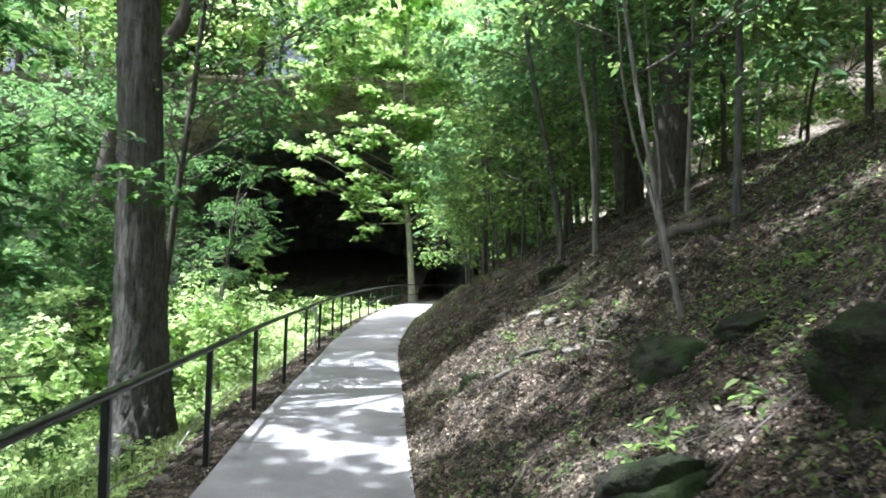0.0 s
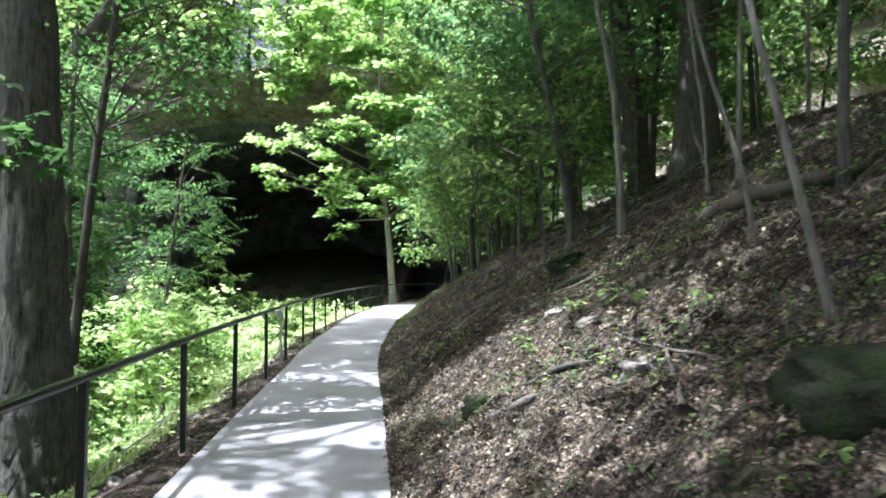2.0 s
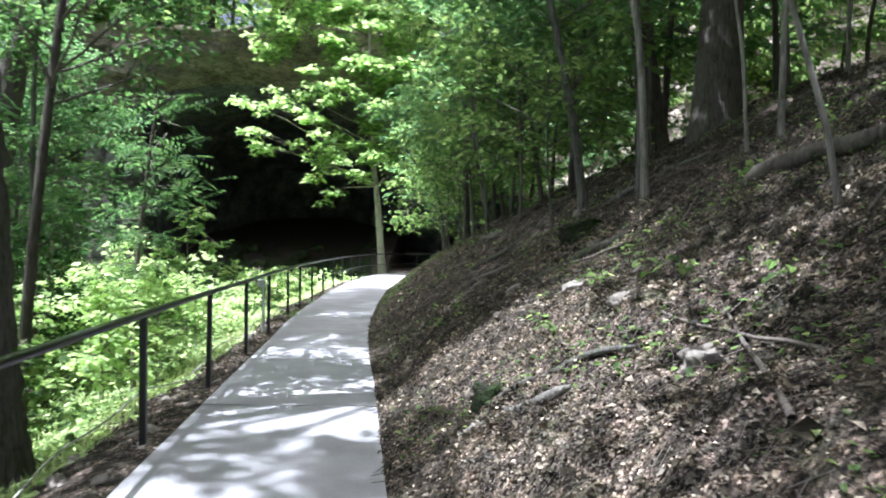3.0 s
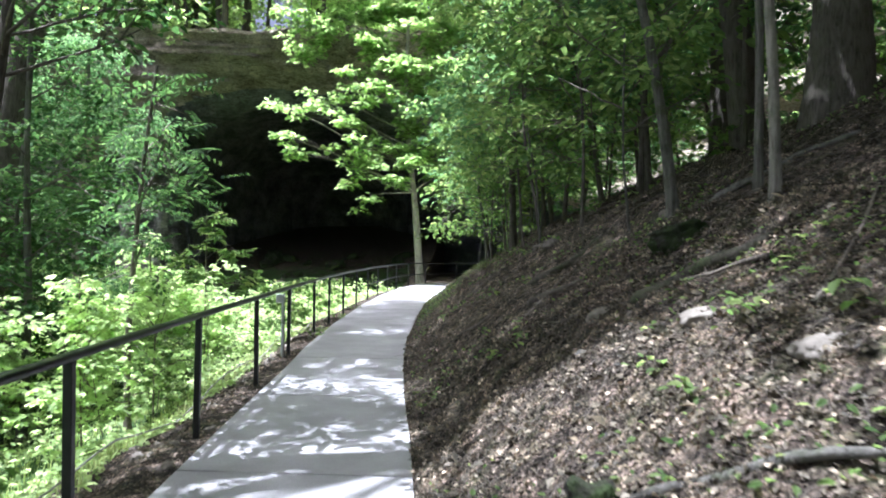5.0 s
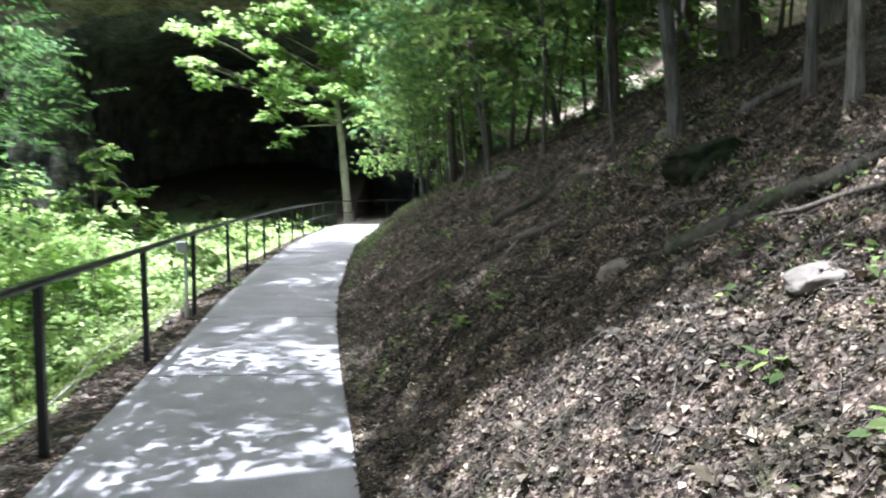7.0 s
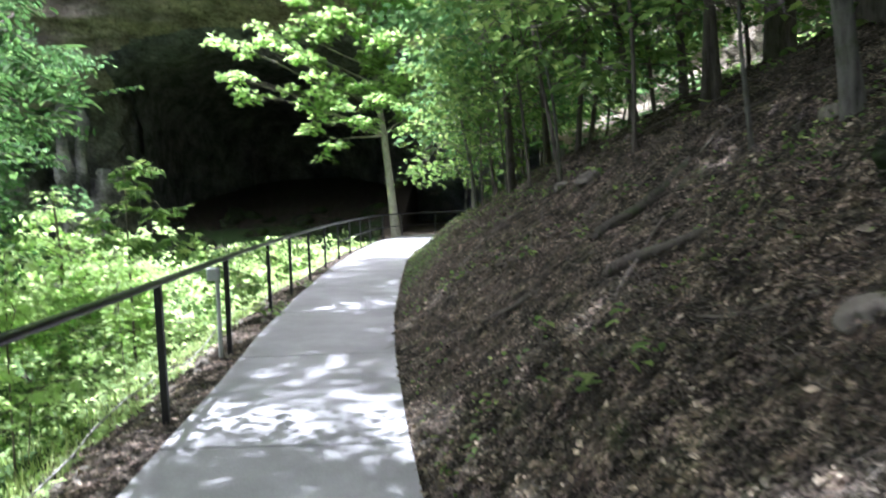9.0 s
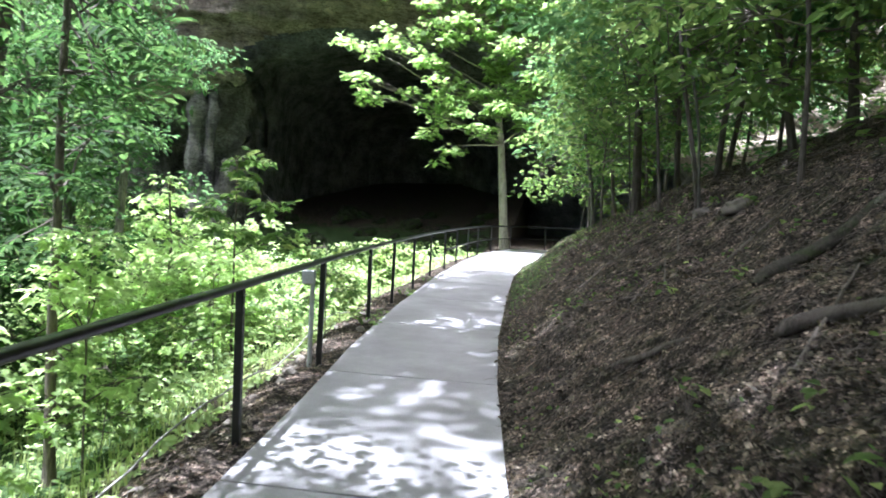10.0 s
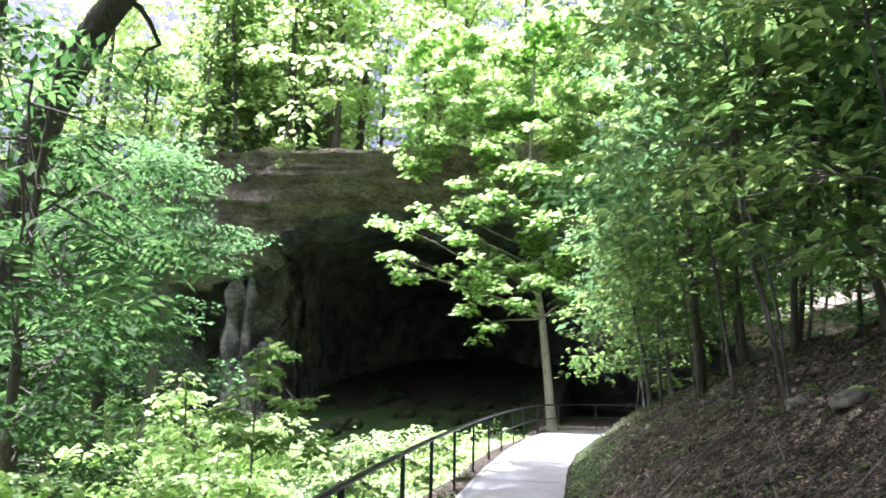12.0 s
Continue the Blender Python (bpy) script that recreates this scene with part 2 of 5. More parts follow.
def thing(name, at, label, category, group="", kind=""):
    e = new(name)
    e.empty_display_size = 0.2
    e.matrix_world = at if isinstance(at, Matrix) else Matrix.Translation(at)
    return tagged(e, label, category, group, kind)


def tubes(paths, sides=6, wob=0.0, rng=None):
    """Swept tubes: paths of (points (n,3), radii (n,)). Returns verts and quads of all of them."""
    V, F, base = [], [], 0
    ang = np.linspace(0, 2 * np.pi, sides, endpoint=False)
    for pts, rad in paths:
        pts, rad = np.asarray(pts, float), np.asarray(rad, float)
        n = len(pts)
        d = np.gradient(pts, axis=0)
        d /= np.linalg.norm(d, axis=1)[:, None] + 1e-9
        ref = np.array([0.0, 1.0, 0.0]) if abs(d[:, 2]).mean() > 0.7 else np.array([0.0, 0.0, 1.0])
        u = np.cross(d, ref)
        u /= np.linalg.norm(u, axis=1)[:, None] + 1e-9
        v = np.cross(d, u)
        r = np.repeat(rad[:, None], sides, 1)
        if wob and rng is not None:
            lobes = rng.normal(0, 1, sides)
            r = r * (1 + wob * (0.5 * lobes[None, :] + 0.6 * rng.normal(0, 1, (n, sides))))
        ring = pts[:, None] + r[..., None] * (np.cos(ang)[None, :, None] * u[:, None] + np.sin(ang)[None, :, None] * v[:, None])
        V.append(ring.reshape(-1, 3))
        i, j = np.meshgrid(np.arange(n - 1), np.arange(sides), indexing="ij")
        a = base + i * sides + j
        b = base + i * sides + (j + 1) % sides
        F.append(np.stack([a, b, b + sides, a + sides], -1).reshape(-1, 4))
        base += n * sides
    return np.concatenate(V), np.concatenate(F)


def curve_pts(a, b, n, bend, rng):
    """A slightly crooked line from a to b."""
    a, b = np.asarray(a, float), np.asarray(b, float)
    s = np.linspace(0, 1, n)[:, None]
    off = rng.normal(0, bend, 3) * np.linalg.norm(b - a)
    jit = rng.normal(0, bend * 0.25, (n, 3)) * np.linalg.norm(b - a)
    jit[0] = jit[-1] = 0
    return a + (b - a) * s + 4 * s * (1 - s) * off * 0.5 + jit


LEAF_SHAPE = np.array([(0, 0, 0), (0.28, -0.3, 0.07), (0.68, -0.22, 0.05), (1, 0, -0.1), (0.68, 0.22, 0.05), (0.28, 0.3, 0.07)])
LEAF_FACES = np.array([(0, 1, 2, 3), (0, 3, 4, 5)])
MAPLE_SHAPE = np.array([(0, 0, 0), (0.02, -0.2, 0.03), (0.16, -0.5, -0.05), (0.38, -0.24, 0.05), (0.64, -0.42, -0.06), (0.68, -0.14, 0.02), (1, 0, -0.14), (0.68, 0.14, 0.02), (0.64, 0.42, -0.06), (0.38, 0.24, 0.05), (0.16, 0.5, -0.05), (0.02, 0.2, 0.03)])
PINNATE_SHAPE = np.array([q for s in (0.12, 0.3, 0.48, 0.66, 0.84) for g in (-1, 1) for q in ((s, 0, -0.1 * s * s), (s + 0.07, 0.12 * g, -0.02 - 0.1 * s * s), (s + 0.05, 0.29 * g, -0.1 - 0.1 * s * s), (s - 0.04, 0.13 * g, -0.03 - 0.1 * s * s))])
PINNATE_FACES = np.arange(40).reshape(10, 4)
MAPLE_FACES = np.array([(0, 1, 2, 3), (0, 3, 4, 5), (0, 5, 6, 7), (0, 7, 8, 9), (0, 9, 10, 11)])


def leaves(pos, heading, size, rng, tilt=0.4, shape=None, faces=None, normal=None):
    """Verts and quads of leaves at pos, pointing along heading (radians about z), tilted at random."""
    shape = LEAF_SHAPE if shape is None else shape
    faces = LEAF_FACES if faces is None else faces
    n = len(pos)
    X = np.stack([np.cos(heading), np.sin(heading), rng.normal(-0.25, tilt, n)], 1)
    X /= np.linalg.norm(X, axis=1)[:, None]
    up = np.stack([rng.normal(0, tilt, n), rng.normal(0, tilt, n), np.ones(n)], 1) if normal is None else normal + rng.normal(0, tilt, (n, 3))
    Y = np.cross(up, X)
    Y /= np.linalg.norm(Y, axis=1)[:, None] + 1e-9
    Z = np.cross(X, Y)
    L = shape[None] * size[:, None, None]
    v = pos[:, None] + L[..., :1] * X[:, None] + L[..., 1:2] * Y[:, None] + L[..., 2:] * Z[:, None]
    f = faces[None] + (np.arange(n) * len(shape))[:, None, None]
    return v.reshape(-1, 3), f.reshape(-1, faces.shape[1])


def spray_leaves(centres, dirs, per, radius, size, rng, flat=0.15):
    """Leaves in flat sprays round the centres."""
    n = len(centres)
    az = rng.uniform(0, 2 * np.pi, (n, per))
    r = radius * np.sqrt(rng.uniform(0.02, 1, (n, per)))
    p = centres[:, None] + np.stack([np.cos(az) * r, np.sin(az) * r, rng.normal(0, flat * radius, (n, per)) - 0.35 * r * r / radius], -1)
    head = az + rng.normal(0, 0.7, (n, per))
    s = size * rng.uniform(0.6, 1.3, (n, per))
    return p.reshape(-1, 3), head.ravel(), s.ravel()


def tree(name, base, label, trunk_pts, r0, r1, blobs, leaf_mat, bark, seed, sprays=30, per=26, leaf=0.11, spray_r=0.42, sides=10, group="", flare=1.25, limb_r=0.25, wob=0.05, category="tree", hero=False, lobed=False):
    """A tree: tapered trunk through trunk_pts (local), limbs to each blob (x, y, z, rx, rz) and leafy sprays inside the blobs."""
    rng = np.random.default_rng(seed)
    e = thing(name, base, label, category, group)
    tp = np.asarray(trunk_pts, float)
    s = np.linspace(0, 1, len(tp))
    k = max(8, int(len(tp) * (4 if r0 < 0.3 else 12)))
    q = np.linspace(0, 1, k)
    P = np.stack([np.interp(q, s, tp[:, i]) for i in range(3)], 1)
    for _ in range(2):
        P[1:-1] = (P[:-2] + 2 * P[1:-1] + P[2:]) / 4
    rad = r0 + (r1 - r0) * q
    h = P[:, 2] - P[0, 2]
    rad = rad * (1 + (flare - 1) * np.exp(-np.clip(h, 0, None) / (2.2 * r0 + 0.02)))
    P = np.vstack([P[:1] - [0, 0, 0.35], P])
    rad = np.concatenate([[rad[0] * 1.1], rad])
    v, f = tubes([(P, rad)], sides, wob, rng)
    part("trunk", mesh_np("trunk", v, f, bark), e)
    limbs, C = [], []
    for bx, by, bz, rx, rz in blobs:
        c = np.array([bx, by, bz])
        hd = math.hypot(bx - np.interp(bz, P[:, 2], P[:, 0]), by - np.interp(bz, P[:, 2], P[:, 1]))
        za = np.clip(bz - 0.45 * hd - 0.3 * rz, P[2, 2] + 0.25 * (P[-1, 2] - P[2, 2]), P[-1, 2])
        a = np.array([np.interp(za, P[:, 2], P[:, i]) for i in range(3)])
        ra = np.interp(za, P[:, 2], rad) * limb_r * 1.6
        limb = curve_pts(a, c, 7, 0.035, rng)
        limbs.append((limb, np.linspace(max(ra, 0.012), 0.01, 7)))
        m = max(3, int(sprays * rx * rx * rz / 2.0))
        nb = int(np.clip(3 + 2.2 * rx, 4, 9))
        az = rng.uniform(0, 6.28) + np.arange(nb) * 6.283 / nb + rng.normal(0, 0.35, nb)
        ln = rng.uniform(0.55, 1.3, nb)
        el = rng.normal(0, 0.95, nb)
        w = rng.integers(0, nb, m)
        t = rng.uniform(0.1, 1, m) ** 0.7
        pc = c + np.stack([np.cos(az[w]) * ln[w] * t * rx, np.sin(az[w]) * ln[w] * t * rx, (el[w] * t - 0.35 * t * t) * rz], 1) + rng.normal(0, 0.16, (m, 3)) * [rx, rx, rz]
        C.append(pc)
        for p in pc[:: max(1, m // 10)]:
            st = limb[rng.integers(3, 7)]
            limbs.append((curve_pts(st, p, 4, 0.04, rng), np.linspace(0.012, 0.004, 4)))
    if limbs:
        big = [l for l in limbs if hero and l[1][0] > 0.03]
        small = [l for l in limbs if not (hero and l[1][0] > 0.03)]
        for l in big:
            v, f = tubes([l], 8)
            part("limb", mesh_np("limb", v, f, bark), e)
        if small:
            v, f = tubes(small, 3)
            tagged(part("twig", mesh_np("twig", v, f, TWIG), e), kind="stuff")
    if C:
        C = np.concatenate(C)
        p, hd, sz = spray_leaves(C, None, per, spray_r, leaf, rng)
        v, f = leaves(p, hd, sz * (1.15 if lobed else 1), rng, 0.35, *({"pinnate": (PINNATE_SHAPE, PINNATE_FACES), True: (MAPLE_SHAPE, MAPLE_FACES)}.get(lobed, (None, None))))
        tagged(part("crown", mesh_np("crown", v, f, leaf_mat, False), e), kind="stuff")
    return e


# ---- the lie of the land ----
LEFT = [(-40, 3.3), (6.57, -1.85), (8.79, -2.12), (12.07, -2.45), (15.7, -2.78), (18, -3.04), (22, -3.34), (28, -3.62), (33, -3.68), (38, -3.55), (41, -3.1), (60, -3.1)]
RIGHT = [(-40, 5.4), (0, 0.7), (6.64, -0.09), (8.5, -0.32), (12.3, -0.74), (14.14, -0.98), (16.82, -1.26), (19.5, -1.46), (24, -1.64), (28, -1.76), (32, -1.7), (35, -1.45), (38, -1.2), (41, -0.8), (44, 0.0), (60, 6)]
CREST = [(-40, 6.5), (5, 5.2), (13, 4.35), (21, 3.0), (27, 2.35), (31, 1.65), (36, 0.95), (40, 0.5), (44, 0.1), (60, 0.1)]
BANK = [(0, 0), (0.25, 0.1), (0.65, 0.44), (1.3, 0.95), (2, 1.38), (3, 2.15), (6.2, 4.0), (12, 6.4), (60, 9)]
DROP = [(0, 0.03), (0.35, 0.06), (0.9, 0.3), (1.8, 0.72), (4, 1.5), (6, 1.8), (14, 1.7), (26, 0.6), (60, 0.5)]


def table(rows, x):
    return np.interp(x, [r[0] for r in rows], [r[1] for r in rows])


def height(x, y):
    """Height of the ground, for arrays."""
    x, y = np.asarray(x, float), np.asarray(y, float)
    l, r = table(LEFT, y), table(RIGHT, y)
    ro, lo = np.clip(x - r, 0, None), np.clip(l - x, 0, None)
    p, c = table(BANK, ro), table(CREST, y) + 0.03 * ro
    k = 0.22
    up = -np.log(np.exp(-p / k) + np.exp(-c / k)) * k
    up = np.where(ro > 0, np.maximum(up, 0), 0)
    fade = np.clip((y - 28) / 22, 0, 1)
    dn = -table(DROP, lo) * (1 - fade) - fade * 0.2 * np.clip(lo, 0, 1) - 0.9 * np.clip((y - 36) / 8, 0, 1) * np.clip(lo / 3, 0, 1) + 0.15 * np.clip(y - 46, 0, 40)
    amp = np.clip((ro + lo) / 0.8, 0, 1)
    bumps = 0.07 * np.sin(x * 2.1 + 1.3 * np.sin(y * 0.9)) * np.sin(y * 1.7 + x) + 0.03 * np.sin(5.3 * x + 2 * np.sin(3.1 * y)) * np.sin(4.7 * y - 2.2 * x)
    z = np.where(ro > 0, up, np.where(lo > 0, dn, -0.1))
    return z + amp * bumps


# ---- ground ----
def rough(x, y, bank):
    """Small unevenness of the soil: swells, and clods and ridges on the bank."""
    d = 0.05 * noise.fractal((x * 1.5, y * 1.5, 0), 0.8, 2.1, 5)
    if bank and y < 22:
        d += 0.065 * noise.fractal((x * 3.1 - y * 1.2, y * 3.4 + x, 4.0), 0.9, 2.1, 4)
        d += 0.06 * max(0.0, 0.35 - abs(noise.noise((x * 1.7 + y * 0.9, y * 0.8 - x * 0.5, 2.0))))
    return d


def axis(a, b, fine_a, fine_b, fine, coarse):
    return np.concatenate([np.linspace(a, fine_a, max(2, int((fine_a - a) / coarse)), endpoint=False), np.arange(fine_a, fine_b, fine), np.linspace(fine_b, b, max(2, int((b - fine_b) / coarse)))])


def build_ground():
    xs, ys = axis(-220, 220, -8, 5.5, 0.08, 3.0), axis(-160, 90, 3, 24, 0.085, 1.6)
    X, Y = np.meshgrid(xs, ys, indexing="ij")
    Z = height(X, Y)
    co = np.stack([X, Y, Z], -1).reshape(-1, 3)
    near = np.where((co[:, 0] > -10) & (co[:, 0] < 7) & (co[:, 1] > 0) & (co[:, 1] < 32))[0]
    l, r = table(LEFT, co[:, 1]), table(RIGHT, co[:, 1])
    for i in near:
        x, y, z = co[i]
        off = max(x - r[i], l[i] - x)
        if off > 0.02:
            co[i, 2] += min(off / 0.5, 1) * rough(x, y, x > r[i])
    n1, n2 = len(xs), len(ys)
    i, j = np.meshgrid(np.arange(n1 - 1), np.arange(n2 - 1), indexing="ij")
    a = i * n2 + j
    f = np.stack([a, a + n2, a + n2 + 1, a + 1], -1).reshape(-1, 4)
    me = mesh_np("ground", co, f, GROUND)
    lo = l - co[:, 0]
    g = np.clip((lo - 0.75) / 0.9, 0, 1) * 0.95
    g = np.where((co[:, 0] > r) & (co[:, 1] > 18), np.clip(0.72 - (co[:, 0] - r) * 0.28, 0, 1) * np.clip((co[:, 1] - 18) / 6, 0, 1), g)
    g = np.where(co[:, 1] > 44, g * (0.9 - 0.5 * np.clip((co[:, 1] - 51) / 5, 0, 1)), g)
    at = me.attributes.new("grass", "FLOAT", "POINT")
    at.data.foreach_set("value", g.astype(np.float32))
    ob = new("ground", me)
    tagged(ob, "leaf-covered forest floor sloping down to a grassy hollow", "ground", kind="structure")


build_ground()


# ---- concrete path ----
def build_path():
    root = thing("path", (0, 0, 0), "grey concrete footpath of long cast slabs", "path", kind="structure")
    cuts = [-40, -30, -22, -16, -11, -7.3, -4.1, -1.0, 2.1, 5.2, 8.2, 11.25, 14.0, 16.85, 19.9, 23, 26, 29, 32, 35, 38, 41]
    for a, b in zip(cuts, cuts[1:]):
        bm = bmesh.new()
        n = 6
        top, low = [], []
        for k in range(n + 1):
            y = a + 0.011 + (b - a - 0.022) * k / n
            l, r = float(table(LEFT, y)), float(table(RIGHT, y))
            top.append([bm.verts.new((l + (r - l) * s, y, 0.004 * math.sin(y + s))) for s in (0, 0.5, 1)])
            low.append([bm.verts.new((x, y, -0.14)) for x in (l, r)])
        for k in range(n):
            for s in (0, 1):
                bm.faces.new((top[k][s], top[k][s + 1], top[k + 1][s + 1], top[k + 1][s]))
            bm.faces.new((low[k][0], top[k][0], top[k + 1][0], low[k + 1][0]))
            bm.faces.new((top[k][2], low[k][1], low[k + 1][1], top[k + 1][2]))
        bm.faces.new((low[0][0], low[0][1], top[0][2], top[0][1], top[0][0]))
        bm.faces.new((top[n][0], top[n][1], top[n][2], low[n][1], low[n][0]))
        bmesh.ops.recalc_face_normals(bm, faces=bm.faces)
        me = bpy.data.meshes.new("slab")
        bm.to_mesh(me)
        me.materials.append(CONCRETE)
        part("slab", me, root)
    bm = bmesh.new()
    ring = [(-3.1, 41.012), (-0.8, 41.012), (0.6, 41.6), (8, 41.6), (8, 43.8), (-0.5, 43.8), (-2.2, 43.2), (-2.9, 42.2)]
    t = [bm.verts.new((x, y, 0)) for x, y in ring]
    l = [bm.verts.new((x, y, -0.14)) for x, y in ring]
    bm.faces.new(t)
    for k in range(len(ring)):
        bm.faces.new((t[k], l[k], l[(k + 1) % len(ring)], t[(k + 1) % len(ring)]))
    bmesh.ops.recalc_face_normals(bm, faces=bm.faces)
    me = bpy.data.meshes.new("slab")
    bm.to_mesh(me)
    me.materials.append(CONCRETE)
    part("slab", me, root)


build_path()


# ---- cliff and cave ----
PLAN = [(-95, 5), (-70, 28), (-46, 41), (-36, 45), (-29, 46.2), (-24, 46.5), (-18, 46), (-11, 46), (-4, 46.5), (1, 47.5), (5, 46), (9, 41), (11.5, 33), (13, 24), (14, 14), (15, 4), (17, -8), (22, -30), (30, -60)]
#        s (x along the mouth): depth of the hollow, height of its lip
DEPTH = [(-40, 0.4), (-25.8, 0.5), (-25.2, 4.5), (-23.2, 4.5), (-22.7, 1.2), (-21.6, 1.4), (-20.4, 2.6), (-19.2, 5), (-18.2, 9), (-16.6, 15), (-13.5, 21), (-9, 30), (-4, 32), (0, 22), (3, 8), (5, 1.0), (40, 0.5)]
LIP = [(-40, 7.2), (-26, 7.3), (-23, 7.4), (-20, 8.4), (-17.6, 10.2), (-13.5, 11.2), (-8, 11.4), (-4, 10.6), (0, 8), (4, 5), (6, 3.5), (40, 3.5)]


def build_cliff():
    d = np.array(PLAN, float)
    seg = np.concatenate([[0], np.cumsum(np.hypot(*np.diff(d, axis=0).T))])
    fine = np.concatenate([np.arange(0, seg[2], 2.0), np.arange(seg[2], seg[12], 0.2), np.arange(seg[12], seg[-1], 1.0)])
    px, py = np.interp(fine, seg, d[:, 0]), np.interp(fine, seg, d[:, 1])
    for _ in range(6):
        px[1:-1] = (px[:-2] + 2 * px[1:-1] + px[2:]) / 4
        py[1:-1] = (py[:-2] + 2 * py[1:-1] + py[2:]) / 4
    tx, ty = np.gradient(px), np.gradient(py)
    tl = np.hypot(tx, ty)
    nx, ny = -ty / tl, tx / tl                       # inward, away from the hollow
    on_face = py > 40
    key = np.where(on_face, px, np.where(px < 0, -40.0, 40.0))
    dep, lip = table(DEPTH, key), table(LIP, key)
    top = 14.3 + 0.12 * np.sin(fine * 0.45) + 0.1 * np.sin(fine * 1.7) + np.where(px > 6, np.clip((px - 6) * 0.3, 0, 3), 0)
    N, rows = len(fine), []
    mouth = np.clip((dep - 4) / 10, 0, 1)
    over = 0.8 + 3.2 * np.clip(mouth + 0.6 * (key > -27) * (key < -19), 0, 1)
    for v in np.linspace(0, 1, 46):                 # face, from the rim down to the lip
        z = top + (lip - top) * v
        rows.append((over * (v ** 2.0) + 0.25, z))
    for v in np.linspace(0.04, 1, 26):              # roof of the hollow
        rows.append((over + 0.25 + dep * v, lip + (0.8 * np.sin(v * 3) - 2.5 * v * v) * np.clip(dep / 20, 0, 1)))
    zl = rows[-1][1]
    for v in np.linspace(0.06, 1, 22):              # back wall
        rows.append((over + 0.25 + dep + 0.6 * np.sin(v * 3.1), zl + (-3.0 - zl) * v))
    allr = rows
    V = np.zeros((len(allr), N, 3))
    for k, (off, z) in enumerate(allr):
        off = np.broadcast_to(off, (N,))
        V[k, :, 0], V[k, :, 1], V[k, :, 2] = px + nx * off, py + ny * off, z
    m = len(allr)
    flare = np.clip((px + 21) / 1.5, 0, 1) * np.clip((-6 - px) / 6, 0, 1) * on_face
    for k in range(46, m):                          # the cave widens behind its left jamb
        V[k, :, 0] -= 0.3 * np.clip(np.broadcast_to(allr[k][0], (N,)) - over - 0.25, 0, None) * flare
    for k in range(m):
        for i in range(N):
            x, y, z = V[k, i]
            big = noise.fractal((x * 0.16, y * 0.16, z * 0.22), 0.7, 2.0, 5)
            st = noise.noise((x * 0.16, y * 0.16, z * 1.3 + 0.5 * big)) + 0.6 * noise.noise((x * 0.3 + 9, y * 0.3, z * 3.1))
            blk = noise.cell((x * 0.55 + 0.4 * st, y * 0.55, z * 0.7)) if k > 44 else 0.5
            a = (0.25 + 0.75 * min(k / 10, 1)) * 0.9 * big + 0.5 * st + 0.55 * (blk - 0.5)
            if k < 46:                               # bedding ledges and vertical joints
                bed = z * 0.85 + 0.7 * big + 0.25 * st
                led = 1 - (bed - math.floor(bed))
                bed2 = z * 2.3 + 1.1 * big + 0.04 * x
                led2 = 1 - (bed2 - math.floor(bed2))
                rid = 1 - abs(noise.noise((x * 0.8, y * 0.8, z * 0.9 + 5)))
                a += (0.42 * (led - 0.5) + 0.2 * (led2 - 0.5) - 0.5 * max(0.0, rid - 0.9) * 10 * 0.35) * min(k / 6, 1) + 0.1 * noise.noise((x * 2.1, y * 2.1, z * 3.3))
            V[k, i, 0] -= nx[i] * a * 0.8
            V[k, i, 1] -= ny[i] * a * 0.8
            if 44 < k < 74:
                V[k, i, 2] += 0.5 * big + 0.3 * (blk - 0.5)
    i, j = np.meshgrid(np.arange(m - 1), np.arange(N - 1), indexing="ij")
    a = i * N + j
    f = np.stack([a, a + 1, a + N + 1, a + N], -1).reshape(-1, 4)
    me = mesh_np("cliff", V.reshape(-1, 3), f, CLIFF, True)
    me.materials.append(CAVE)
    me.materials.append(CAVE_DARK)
    # brown face, pale jamb, darker grey rock in the hollow with an uneven border
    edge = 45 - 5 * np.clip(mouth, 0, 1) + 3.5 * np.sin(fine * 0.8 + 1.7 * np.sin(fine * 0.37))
    inner_rock = (mouth > 0.08)[None, :] & (np.arange(m)[:, None] >= edge[None, :])
    mi = np.where(inner_rock[:-1, :-1], 2, np.where((np.arange(m - 1) >= 45)[:, None], 1, 0)).ravel().astype(np.int32)
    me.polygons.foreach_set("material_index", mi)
    tagged(new("cliff", me), "brown layered limestone cliff overhanging a wide cave mouth", "cliff", kind="structure")
    # the plateau behind the rim
    C = [(0.0, 0.1), (0.6, 0.35), (3, 0.5), (10, 0.6), (30, 1.0), (120, 2.0)]
    P = np.zeros((len(C), N, 3))
    for k, (off, up) in enumerate(C):
        o = off + 0.2
        for i in range(N):
            b = V[0, i]
            P[k, i] = (b[0] + nx[i] * o, b[1] + ny[i] * o, b[2] + up - 0.1 + (0.12 * noise.noise((b[0] * 0.7, b[1] * 0.7 + o, 3)) if k else -0.0))
    P[0] = V[0]
    i, j = np.meshgrid(np.arange(len(C) - 1), np.arange(N - 1), indexing="ij")
    a = i * N + j
    f = np.stack([a, a + 1, a + N + 1, a + N], -1).reshape(-1, 4)
    ob = new("plateau", mesh_np("plateau", P.reshape(-1, 3), f, GROUND))
    tagged(ob, "wooded ground on top of the cliff", "ground", kind="structure")
    return px, py, nx, ny, V[0]


RIM = build_cliff()


